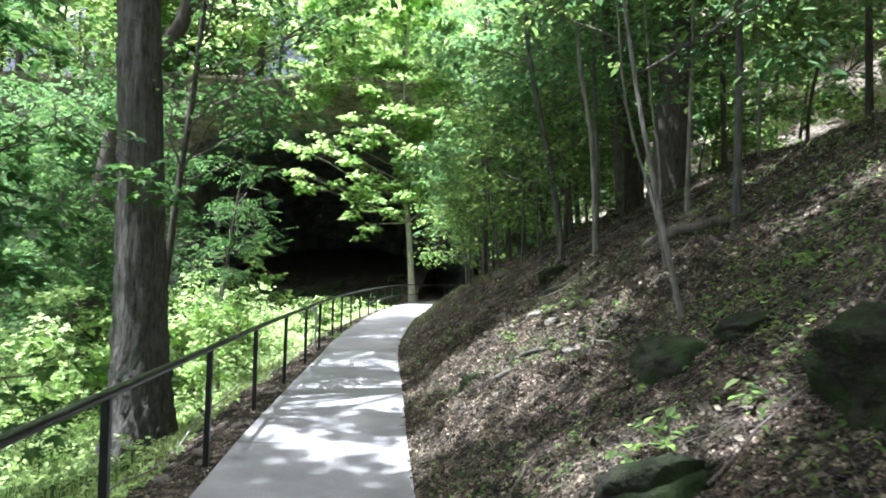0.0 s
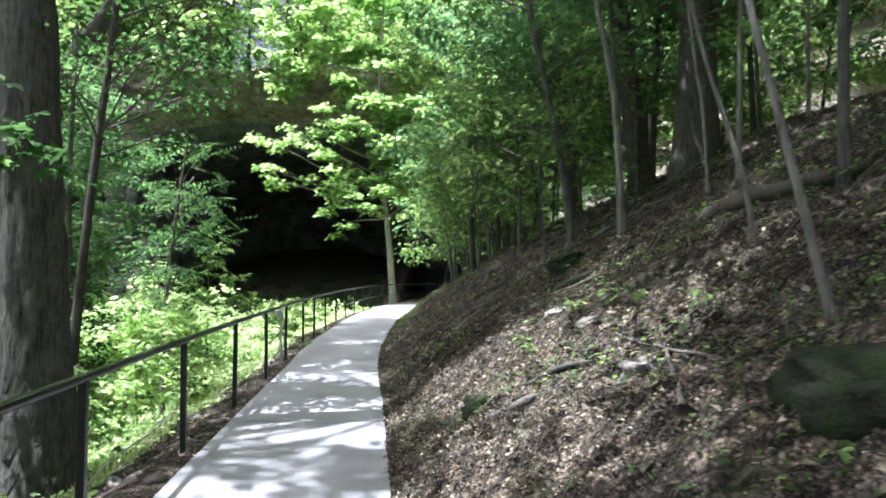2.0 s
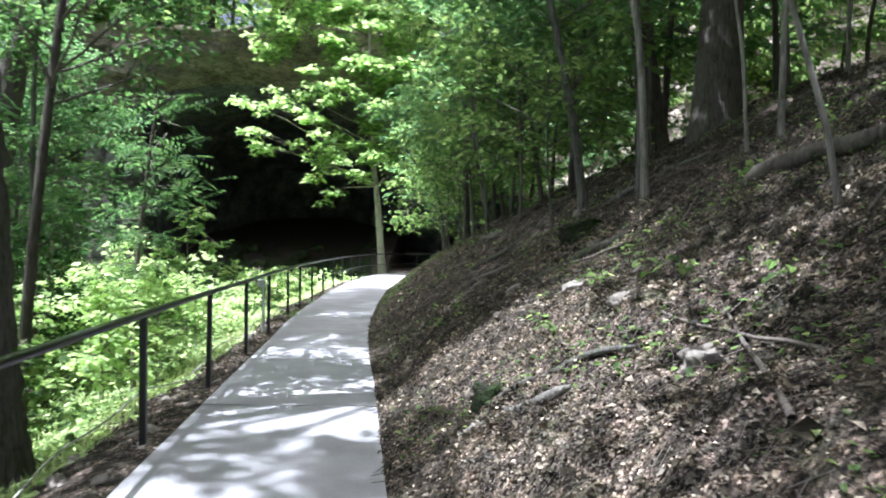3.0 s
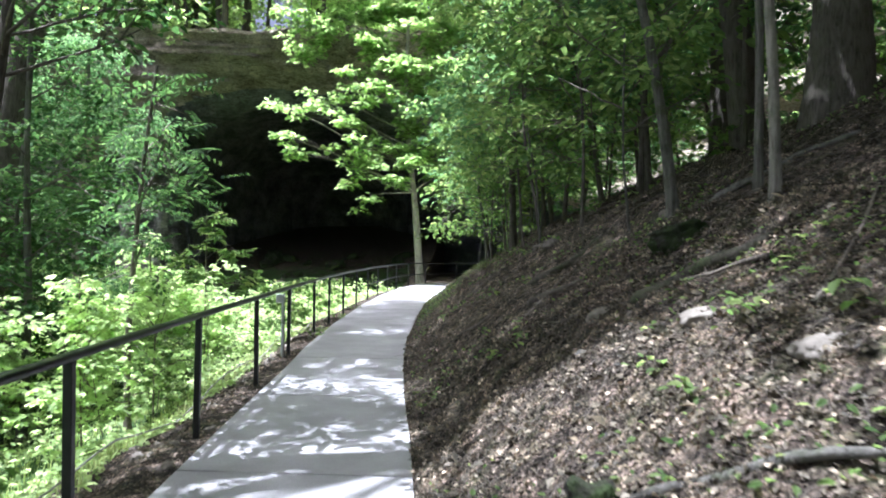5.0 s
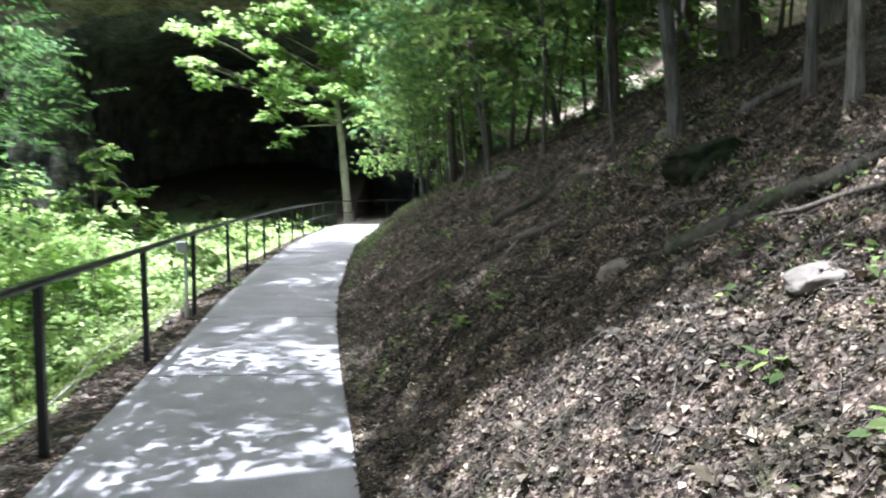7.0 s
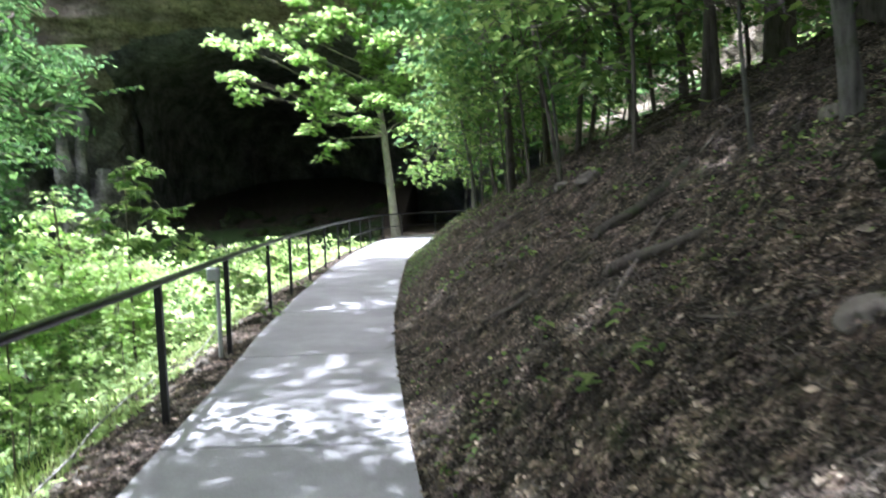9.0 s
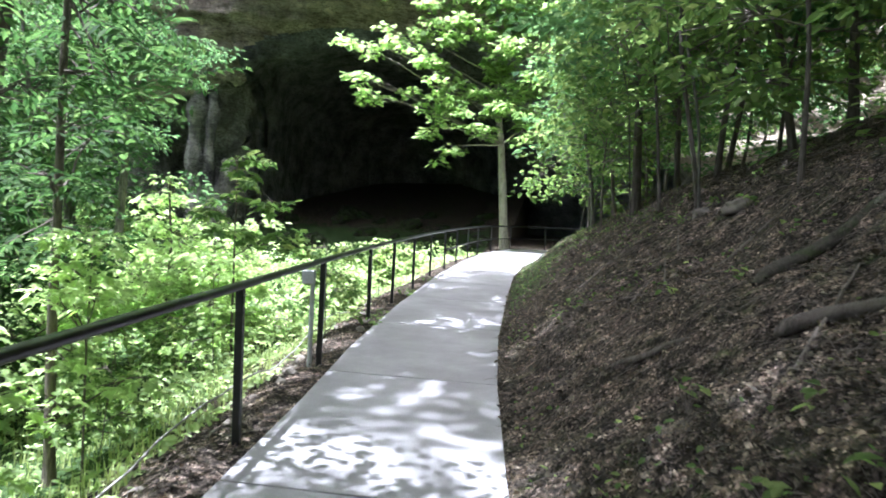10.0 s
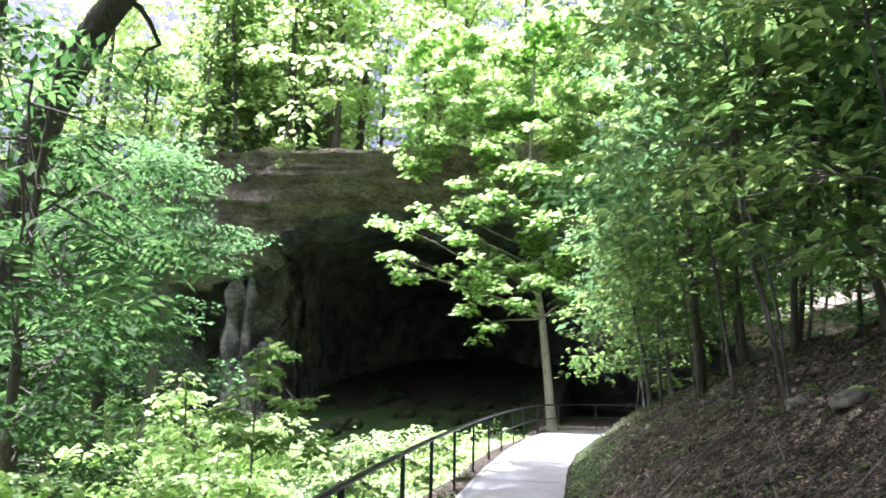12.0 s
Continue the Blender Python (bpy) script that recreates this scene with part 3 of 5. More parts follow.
def build_pillars():
    for x, y, r, h, s in ((-22.0, 49.6, 0.42, 7.8, 1), (-21.2, 49.9, 0.34, 7.8, 2), (-20.3, 50.4, 0.5, 4.0, 4)):
        rng = np.random.default_rng(s)
        n = 26
        z = np.linspace(-1.8, h, n)
        rad = r * (1 + 0.25 * np.sin(z * 1.9 + s) + 0.12 * rng.normal(0, 1, n)) * (1 + 0.8 * np.exp(-(z + 1.5)))
        v, f = tubes([(np.stack([x + 0.12 * np.sin(z * 0.8 + s), np.full(n, y), z], 1), rad)], 14, 0.2, rng)
        tagged(new("rock_pillar", mesh_np("rock_pillar", v, f, CAVE)), "pale limestone pillar beside the cave mouth", "rock pillar", kind="structure")


build_pillars()


# ---- railing ----
RAIL_Y = [-9.6, -7.1, -4.7, -2.25, 0.18, 2.6, 5.02, 7.45, 9.88, 12.3, 14.73, 17.17, 20.05, 22.2, 24.6, 27.3, 30.0, 32.6, 35.2, 37.8]
RAIL_END = [(-3.45, 40.6), (-2.75, 42.6), (-1.2, 44.0), (0.8, 44.1), (3.0, 44.1), (5.2, 44.1)]


def rail_at(y):
    return float(table(LEFT, y)) - 0.13 - 0.1 * float(np.clip((y - 7) / 12, -1, 0.4))


def box_mesh(name, w, d, h, mat, bev=0.004):
    bm = bmesh.new()
    bmesh.ops.create_cube(bm, size=1)
    for v in bm.verts:
        v.co = Vector((v.co.x * w, v.co.y * d, (v.co.z + 0.5) * h))
    bmesh.ops.bevel(bm, geom=bm.edges[:], offset=bev, segments=1, affect="EDGES")
    me = bpy.data.meshes.new(name)
    bm.to_mesh(me)
    me.materials.append(mat)
    return me


def build_railing():
    root = thing("railing", (0, 0, 0), "black painted steel handrail on slim posts beside the path", "railing")
    pts = [(rail_at(y), y) for y in RAIL_Y] + RAIL_END
    post = box_mesh("post", 0.052, 0.052, 1.27, BLACK)
    for k, (x, y) in enumerate(pts):
        ob = part("post", post, root)
        ob.matrix_basis = pose(x, y, -0.25, 0, 0.4 * math.sin(3 * k), 6)
    path = np.array([(x, y, 1.035) for x, y in pts])
    q = np.linspace(0, len(pts) - 1, (len(pts) - 1) * 6 + 1)
    sm = np.stack([np.interp(q, np.arange(len(pts)), path[:, i]) for i in range(3)], 1)
    for _ in range(4):
        sm[1:-1] = (sm[:-2] + 2 * sm[1:-1] + sm[2:]) / 4
    v, f = tubes([(sm, np.full(len(sm), 0.03))], 12)
    part("top_rail", mesh_np("top_rail", v, f, BLACK), root, "round black top rail")
    lo = sm[sm[:, 1] > 30.0] - [0, 0, 0.55]
    v, f = tubes([(lo, np.full(len(lo), 0.02))], 8)
    part("lower_rail", mesh_np("lower_rail", v, f, BLACK), root)


build_railing()


def build_utility_pole():
    x, y = rail_at(17.17) - 0.075, 17.1
    root = thing("utility_post", (x, y, -0.3), "slim grey conduit with a small metal junction box", "utility post")
    v, f = tubes([(np.array([(0, 0, 0), (0, 0, 0.6), (0, 0, 1.2)]), np.full(3, 0.024))], 12)
    part("conduit", mesh_np("conduit", v, f, GALV), root)
    ob = part("junction_box", box_mesh("junction_box", 0.13, 0.08, 0.14, GALV, 0.008), root, "small grey metal box")
    ob.matrix_basis = pose(-0.03, -0.03, 1.1, 0, 0, 8)


build_utility_pole()
y = np.linspace(2, 24, 60)
cx = table(LEFT, y) - 0.75 - 0.05 * np.sin(y * 0.7)
v, f = tubes([(np.stack([cx, y, height(cx, y) + 0.14 + 0.06 * np.sin(y * 1.3)], 1), np.full(60, 0.009))], 6)
tagged(new("cable", mesh_np("cable", v, f, CABLE)), "thin pale cable strung low along the slope beside the railing", "cable")


# ---- trees ----
def gz(x, y):
    return float(height(x, y))


def at(x, y):
    return (x, y, gz(x, y) - 0.05)


def blobs_along(rng, h0, h1, n, reach, rx, rz, lean=(0, 0)):
    out = []
    for k in range(n):
        t = (k + 0.5) / n
        z = h0 + (h1 - h0) * t
        a = k * 2.4 + rng.uniform(-0.5, 0.5)
        r = reach * (1 - 0.55 * t) * rng.uniform(0.5, 1)
        out.append((lean[0] * z + math.cos(a) * r, lean[1] * z + math.sin(a) * r, z, rx * rng.uniform(0.75, 1.2), rz * rng.uniform(0.75, 1.2)))
    return out


R = np.random.default_rng(11)
TALL = [(4.16, 14.9), (3.75, 16.6), (5.0, 21.5), (7.6, 8.5), (5.8, 3.0), (4.6, -5.0), (-4.6, 0.5), (-4.0, -8.0), (-4.1, 10.35), (-10.4, 20.6)]
# sunny places on the ground (x, y, radius), left as gaps in the added shading leaves
SUNNY = [(0.4, 10.5, 0.1), (0.85, 10.0, 0.45), (1.35, 9.8, 0.0), (0.0, 9.9, -0.3), (2.1, 5.0, -0.5), (1.5, 4.6, -0.7), (1.85, 7.5, -0.7), (1.0, 6.8, -0.6), (-1.1, 7.7, -0.3), (-1.3, 12.3, -0.4), (-1.1, 13.7, -0.6), (-2.0, 14.9, -0.3), (-2.5, 8.9, -0.6), (-2.2, 12.0, -0.4), (-1.8, 11.2, -0.4), (-2.8, 12.9, -0.5), (-2.6, 20.5, -0.7), (-5.3, 10.5, 0.7), (-5.1, 13.2, 0.6), (-5.3, 16.0, 0.8), (-5.2, 18.5, 0.6)]


def shading_leaves(x, y):
    """Unseen high leaf clusters added to cast shade, shared out to the nearest tall tree."""
    rr = np.random.default_rng(int(900 + 10 * abs(x) + abs(y)))
    out = []
    for cx in np.arange(-14.9, 10.0, 1.1):
        for cy in np.arange(-8, 33, 1.1):
            u, v = cx + 2.66, cy - 1.15
            screen = cx < -10 and 13 < cy < 19.5          # added to shade the leafy side of the hollow
            if cy > 31 or u < -10 and not screen or v > (18 if u > 1.0 else 27) or not screen and (u < -6.4 and v > 9 or u < -5.4 and v > 11):
                continue
            if min(TALL, key=lambda t: (t[0] - cx) ** 2 + (t[1] - cy) ** 2) != (x, y):
                continue
            jx, jy = cx + rr.normal(0, 0.25), cy + rr.normal(0, 0.25)
            cz, pick = rr.uniform(17.0, 20.0), rr.uniform()
            sx, sy = jx - sdir.x / sdir.z * (cz - 0.7), jy - sdir.y / sdir.z * (cz - 0.7)        # where its shadow falls
            if any(math.hypot(sx - a, sy - b) < c + 1.3 for a, b, c in SUNNY) or pick > (0.9 if u < -5 else 0.97 if u < -2.6 and v > 6.5 else 0.0 if u > -0.6 and v > 17 else 0.65 if u > 1.2 and v > 9.5 else 0.94 if u > -1.5 and v > 9.5 else 0.5 if u > 1.4 else 0.66 if u > -1.5 and v < 6.5 else 0.86 if u > -4 and v < 6.5 else 0.985):
                continue
            out.append((jx - x, jy - y, cz - gz(x, y), rr.uniform(0.65, 0.95), 0.42 if u < -5 else 0.6 if u < -2.6 else 0.95))
    return out



# tree beside the end of the path
tree("path_tree", at(-3.0, 42.4), "slender pale-barked maple lit by the sun beside the path", [(0, 0, 0), (-0.15, 0, 2), (-0.35, 0, 4.5), (-0.7, 0, 7), (-0.9, 0, 10), (-0.8, 0, 14), (-0.6, 0, 18)], 0.21, 0.05,
     [(-7.3, -1.4, 9.2, 0.7, 0.3), (-6.2, -1.4, 8.9, 0.8, 0.32), (-5.2, -1.2, 9.3, 0.8, 0.35), (-6.6, -1.6, 7.5, 0.75, 0.35), (-5.9, -1.5, 6.6, 0.75, 0.32), (-5.0, -1.2, 7.0, 0.7, 0.3), (-4.4, -0.8, 9.6, 0.8, 0.4),
      (-3.4, -1.4, 8.3, 1.0, 0.6), (-2.7, -1.6, 7.2, 1.0, 0.55), (-2.9, -1.8, 5.5, 0.75, 0.4), (-2.4, -2.0, 4.5, 0.7, 0.35), (-1.3, -1.8, 5.3, 0.85, 0.45), (-1.6, -1.6, 6.9, 1.1, 0.6), (-0.2, -1.8, 6.4, 1.1, 0.6), (1.2, -1.6, 5.7, 1.0, 0.55),
      (-2.4, -1.2, 9.9, 1.1, 0.6), (-0.6, -1.6, 8.6, 1.4, 0.8), (1.3, -1.4, 7.8, 1.5, 0.86), (-3.6, -0.6, 11.0, 0.9, 0.4), (-6.2, 0, 12.0, 0.9, 0.6), (-6.0, 0, 13.6, 1.1, 0.7), (-4.6, 0, 13.9, 1.2, 0.7), (-2.6, -0.6, 12.4, 1.3, 0.75), (-0.9, -1, 11.2, 1.6, 0.92), (0.9, -1, 10.6, 1.6, 0.92), (2.6, -1, 9.8, 1.5, 0.86),
      (-6.4, 0.5, 15.6, 1.2, 0.7), (-3.8, 0, 15.8, 1.5, 0.86), (-1.4, 0, 14.4, 1.7, 0.98), (1.2, -0.4, 13.4, 1.7, 0.98), (-6.6, 0.5, 18, 1.3, 0.75), (-4, 0.5, 18.2, 1.5, 0.86), (-1.4, 0, 17.4, 1.8, 1.04), (1.2, 0, 17, 1.8, 1.04), (3.4, 0, 15, 1.7, 0.98)],
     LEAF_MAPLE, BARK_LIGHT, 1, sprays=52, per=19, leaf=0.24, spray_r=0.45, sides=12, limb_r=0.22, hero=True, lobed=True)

# stout trunk by the railing, and the thin tree beside it
tree("large_tree", at(-4.1, 10.35), "stout grey-barked tree standing just below the railing", [(0.05, 0, 0), (0, 0, 1.5), (-0.1, 0, 4), (-0.28, 0.1, 7), (-0.2, 0.2, 11), (0, 0, 20)], 0.36, 0.17,
     shading_leaves(-4.1, 10.35), LEAF, BARK, 2, sprays=56, per=20, leaf=0.25, spray_r=0.5, sides=44, flare=1.5, wob=0.075, hero=True)
tree("young_tree", at(-4.75, 12.2), "thin leaning dark-stemmed young tree", [(0, 0, 0), (0.1, 0, 2), (0.3, 0, 4), (0.55, 0, 6), (0.75, 0, 9)], 0.075, 0.035,
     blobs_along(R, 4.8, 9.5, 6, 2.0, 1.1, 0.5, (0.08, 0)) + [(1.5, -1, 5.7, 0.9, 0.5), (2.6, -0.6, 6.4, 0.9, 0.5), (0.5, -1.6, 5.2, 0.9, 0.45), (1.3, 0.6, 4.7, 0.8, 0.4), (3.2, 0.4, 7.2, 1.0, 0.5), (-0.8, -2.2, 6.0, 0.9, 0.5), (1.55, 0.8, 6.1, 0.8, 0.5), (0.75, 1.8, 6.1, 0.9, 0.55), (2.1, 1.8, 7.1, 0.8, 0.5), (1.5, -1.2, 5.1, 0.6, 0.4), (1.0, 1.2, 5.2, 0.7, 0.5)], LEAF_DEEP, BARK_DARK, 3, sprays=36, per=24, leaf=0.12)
tree("young_tree", at(-5.6, 8.6), "dark crooked young tree with broad leaves on the slope", [(0, 0, 0), (0.1, 0, 1.2), (0.35, 0.1, 2.4), (0.5, 0.2, 4), (0.3, 0.2, 6.5)], 0.08, 0.03,
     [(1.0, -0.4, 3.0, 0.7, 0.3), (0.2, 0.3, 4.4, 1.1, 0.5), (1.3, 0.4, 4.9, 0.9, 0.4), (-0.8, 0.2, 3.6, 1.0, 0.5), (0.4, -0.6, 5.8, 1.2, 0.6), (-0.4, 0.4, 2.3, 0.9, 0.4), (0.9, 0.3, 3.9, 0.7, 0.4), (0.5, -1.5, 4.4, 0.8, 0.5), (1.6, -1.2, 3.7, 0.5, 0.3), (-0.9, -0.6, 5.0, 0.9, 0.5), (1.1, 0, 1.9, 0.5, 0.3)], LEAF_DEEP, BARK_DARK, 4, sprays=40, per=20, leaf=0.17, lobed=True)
tree("young_tree", at(-9.6, 12.6), "grey-stemmed tree behind the leaves on the slope", [(0, 0, 0), (0.05, 0, 3), (0.2, 0, 6), (0.1, 0.2, 11)], 0.16, 0.06,
     blobs_along(R, 3.2, 11.5, 9, 2.6, 1.3, 0.6), LEAF_BLUE, BARK, 5, sprays=40, per=22, leaf=0.14)

# leafy trees left of the railing
tree("beech", at(-7.7, 17.6), "young beech with flat tiers of fresh green leaves", [(0, 0, 0), (0.1, 0, 2), (0, 0, 5), (0.1, 0, 8.5)], 0.08, 0.03,
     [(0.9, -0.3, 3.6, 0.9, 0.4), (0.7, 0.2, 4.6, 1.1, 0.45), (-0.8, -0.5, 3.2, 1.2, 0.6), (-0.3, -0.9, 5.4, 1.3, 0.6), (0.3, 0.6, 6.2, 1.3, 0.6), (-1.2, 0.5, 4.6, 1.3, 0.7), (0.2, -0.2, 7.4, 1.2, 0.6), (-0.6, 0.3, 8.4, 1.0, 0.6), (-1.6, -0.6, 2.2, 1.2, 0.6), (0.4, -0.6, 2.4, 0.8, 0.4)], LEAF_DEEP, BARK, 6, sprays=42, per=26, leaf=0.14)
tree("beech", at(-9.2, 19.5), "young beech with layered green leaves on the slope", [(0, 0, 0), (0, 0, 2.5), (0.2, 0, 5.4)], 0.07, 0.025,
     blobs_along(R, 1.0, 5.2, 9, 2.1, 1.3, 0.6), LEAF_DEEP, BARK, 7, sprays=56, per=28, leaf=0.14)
tree("maple_bush", at(-7.9, 22.3), "sunlit bushy maple sapling with bright yellow-green leaves", [(0, 0, 0), (0.1, 0, 1), (0.2, 0, 2.2), (0.1, 0, 3.6)], 0.05, 0.015,
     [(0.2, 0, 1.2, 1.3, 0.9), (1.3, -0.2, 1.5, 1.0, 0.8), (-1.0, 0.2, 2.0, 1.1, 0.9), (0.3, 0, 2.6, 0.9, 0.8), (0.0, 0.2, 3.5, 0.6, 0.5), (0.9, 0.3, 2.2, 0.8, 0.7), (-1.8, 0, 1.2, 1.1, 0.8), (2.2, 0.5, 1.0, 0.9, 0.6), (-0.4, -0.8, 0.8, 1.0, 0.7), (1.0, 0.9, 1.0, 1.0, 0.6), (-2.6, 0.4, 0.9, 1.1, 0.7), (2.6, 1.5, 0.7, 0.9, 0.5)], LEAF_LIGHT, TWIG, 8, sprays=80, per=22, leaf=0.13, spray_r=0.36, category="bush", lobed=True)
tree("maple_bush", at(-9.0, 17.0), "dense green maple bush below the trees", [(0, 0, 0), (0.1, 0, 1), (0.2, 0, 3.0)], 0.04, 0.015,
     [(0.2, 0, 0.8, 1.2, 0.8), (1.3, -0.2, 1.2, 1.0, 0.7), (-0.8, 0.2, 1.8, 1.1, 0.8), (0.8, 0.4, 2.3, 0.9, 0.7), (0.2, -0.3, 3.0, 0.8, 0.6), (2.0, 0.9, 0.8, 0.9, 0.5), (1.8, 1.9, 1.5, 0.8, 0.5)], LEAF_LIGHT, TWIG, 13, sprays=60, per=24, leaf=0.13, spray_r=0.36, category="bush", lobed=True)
tree("maple_sapling", at(-6.2, 21.7), "slim maple sapling with broad bright leaves", [(0, 0, 0), (0.0, 0, 1.6), (0.0, 0, 3.6)], 0.025, 0.01,
     [(-0.1, 0, 3.5, 0.4, 0.25), (0.5, 0, 2.9, 0.55, 0.3), (-0.4, 0.1, 2.6, 0.5, 0.25), (0.9, -0.2, 2.3, 0.5, 0.25), (0.1, 0, 2.2, 0.5, 0.25)], LEAF, TWIG, 9, sprays=70, per=16, leaf=0.2, spray_r=0.3, category="tree", lobed=True)
tree("hillside_tree", at(-15.6, 32.5), "round-crowned tree with blue-green leaves below the cliff", [(0, 0, 0), (0.2, 0, 3), (0.4, 0, 6), (0.6, 0, 11)], 0.17, 0.06,
     [(0.4, 0, 10.6, 1.8, 1.0), (-1.8, -0.3, 9.2, 1.9, 1.0), (2.0, -0.2, 8.6, 1.6, 0.9), (2.7, -0.3, 7.2, 1.0, 0.7), (0.2, -0.8, 7.6, 2.0, 1.0), (-2.6, 0, 6.6, 1.7, 1.0), (-0.2, 0.4, 5.2, 1.6, 0.8)], LEAF_BLUE, BARK_PALE, 10, sprays=40, per=28, leaf=0.16, spray_r=0.5)
wx, wy = -4.85, 15.5
wz = gz(wx, wy)
tree("walnut_sapling", (wx, wy, wz), "young walnut with large feathery yellow-green leaves below the railing", [(0, 0, 0), (-0.05, 0.05, 1.2), (0.1, -0.1, 2.4), (0.35, -0.4, 3.6), (0.6, -0.6, 4.8)], 0.05, 0.02,
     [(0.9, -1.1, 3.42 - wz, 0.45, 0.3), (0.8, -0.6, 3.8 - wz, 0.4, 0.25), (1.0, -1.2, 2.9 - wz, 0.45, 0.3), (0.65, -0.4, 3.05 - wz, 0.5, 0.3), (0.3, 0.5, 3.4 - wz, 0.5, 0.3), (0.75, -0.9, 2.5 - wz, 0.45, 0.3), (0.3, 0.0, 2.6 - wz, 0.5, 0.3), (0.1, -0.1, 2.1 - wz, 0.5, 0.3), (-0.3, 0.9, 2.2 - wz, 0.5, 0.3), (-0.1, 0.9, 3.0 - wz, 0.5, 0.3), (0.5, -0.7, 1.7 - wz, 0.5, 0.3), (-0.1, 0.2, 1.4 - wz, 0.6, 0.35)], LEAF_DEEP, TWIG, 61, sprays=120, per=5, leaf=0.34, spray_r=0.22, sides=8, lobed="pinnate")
leaning = tree("leaning_tree", at(-10.4, 20.6), "dark rough-barked tree leaning with a hooked dead branch", [(0, 0, 0), (0.05, 0, 3), (0.2, 0.1, 5.6), (0.49, 0.16, 7.5), (0.97, 0.1, 8.5), (1.57, 0.08, 9.5), (2.3, 0.2, 10.6), (2.7, 0.4, 13), (2.8, 0.5, 19)], 0.36, 0.15,
     shading_leaves(-10.4, 20.6), LEAF, BARK_DARK, 12, sprays=56, per=20, leaf=0.25, spray_r=0.5, sides=16, hero=True)

hook = [(1.75, 0.1, 9.9), (2.06, 0.3, 9.75), (2.15, 0.45, 9.57), (2.21, 0.7, 9.27), (2.03, 0.63, 9.16), (1.88, 0.65, 8.95), (1.78, 0.65, 8.7)]
v, f = tubes([(np.array(hook), np.array([0.06, 0.05, 0.045, 0.04, 0.035, 0.025, 0.012]))], 8)
part("dead_branch", mesh_np("dead_branch", v, f, BARK_DARK), leaning, "hooked bare dead branch")

# undergrowth along the hollow's edge
protos = []
for k, h in enumerate([2.6, 1.8, 3.4]):
    rr = np.random.default_rng(800 + k)
    protos.append(tree("undergrowth_sapling", (0, 0, 0), "thin upright seedling tree with a few broad leaves", [(0, 0, 0), (rr.normal(0, 0.04), 0, h * 0.5), (rr.normal(0, 0.08), 0, h)], 0.014, 0.006,
                       blobs_along(rr, h * 0.25, h, 7, 0.55, 0.45, 0.2), LEAF_LIGHT if k != 1 else LEAF, TWIG, 810 + k, sprays=60, per=18, leaf=0.13, spray_r=0.3, sides=6, flare=1.0, lobed=True, group="saplings below the railing"))
for k in range(15):
    y = R.uniform(9.5, 22)
    x = float(table(LEFT, y)) - 1.5 - 3.5 * R.uniform(0, 1)
    c = copy_thing(protos[k % 3], pose(x, y, gz(x, y) - 0.03, 0, R.normal(0, 4), R.uniform(0, 360)))
    s = R.uniform(0.5, 0.85)
    c.scale = (s, s, s)
for x, y, s in [(-3.75, 19.3, 0.62), (-3.95, 20.6, 0.55), (-4.0, 23.2, 0.5), (-4.1, 26.2, 0.5)]:
    c = copy_thing(protos[1], pose(x, y, gz(x, y) - 0.03, 0, 0, 80 * x))
    c.scale = (s, s, s * 1.2)
for p in protos:
    for o in (*p.children_recursive, p):
        bpy.data.objects.remove(o)

# far trees and undergrowth on the hollow's other side
for k in range(22):
    y = R.uniform(6, 40)
    x = min(-9.5, -2.2 - 0.68 * (y - 11.4)) - 16 * R.uniform(0, 1)
    if k < 5:
        x, y = -22.5 - 3.2 * k, 40.0 + R.uniform(-2, 1.5)
    h = R.uniform(6, 13) if k >= 5 else R.uniform(2.5, 5)
    tree("hillside_tree", at(x, y), "leafy tree on the far side of the grassy hollow", [(0, 0, 0), (R.normal(0, 0.2), 0, h * 0.4), (R.normal(0, 0.4), R.normal(0, 0.3), h)], 0.02 + 0.012 * h, 0.03,
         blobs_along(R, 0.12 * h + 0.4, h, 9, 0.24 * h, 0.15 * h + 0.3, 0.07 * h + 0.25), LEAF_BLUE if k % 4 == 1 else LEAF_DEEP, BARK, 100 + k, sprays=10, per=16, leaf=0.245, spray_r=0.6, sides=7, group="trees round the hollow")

for k, (x, y, s) in enumerate([(-10.5, 27.0, 0.8), (-12.5, 30.0, 0.9), (-17.5, 36.0, 1.2), (-20.5, 38.5, 1.3), (-7.0, 29.0, 0.55), (-24, 41, 1.3), (-6.6, 33.0, 0.75), (-9.2, 34.0, 0.85), (-11.8, 35.0, 0.9), (-14.4, 36.5, 0.95), (-6.4, 38.0, 0.7)]):
    tree("bush", at(x, y), "low leafy bush in the sunny hollow", [(0, 0, 0), (0.05, 0, 0.6 * s), (0.1, 0, 1.4 * s)], 0.03, 0.012,
         [(R.normal(0, 0.8) * s, R.normal(0, 0.6) * s, R.uniform(0.4, 1.5) * s, 0.8 * s, 0.6 * s) for _ in range(8)], LEAF_LIGHT if k % 2 == 0 else LEAF, TWIG, 180 + k, sprays=70, per=22, leaf=0.14, spray_r=0.34, category="bush", group="bushes in the hollow")

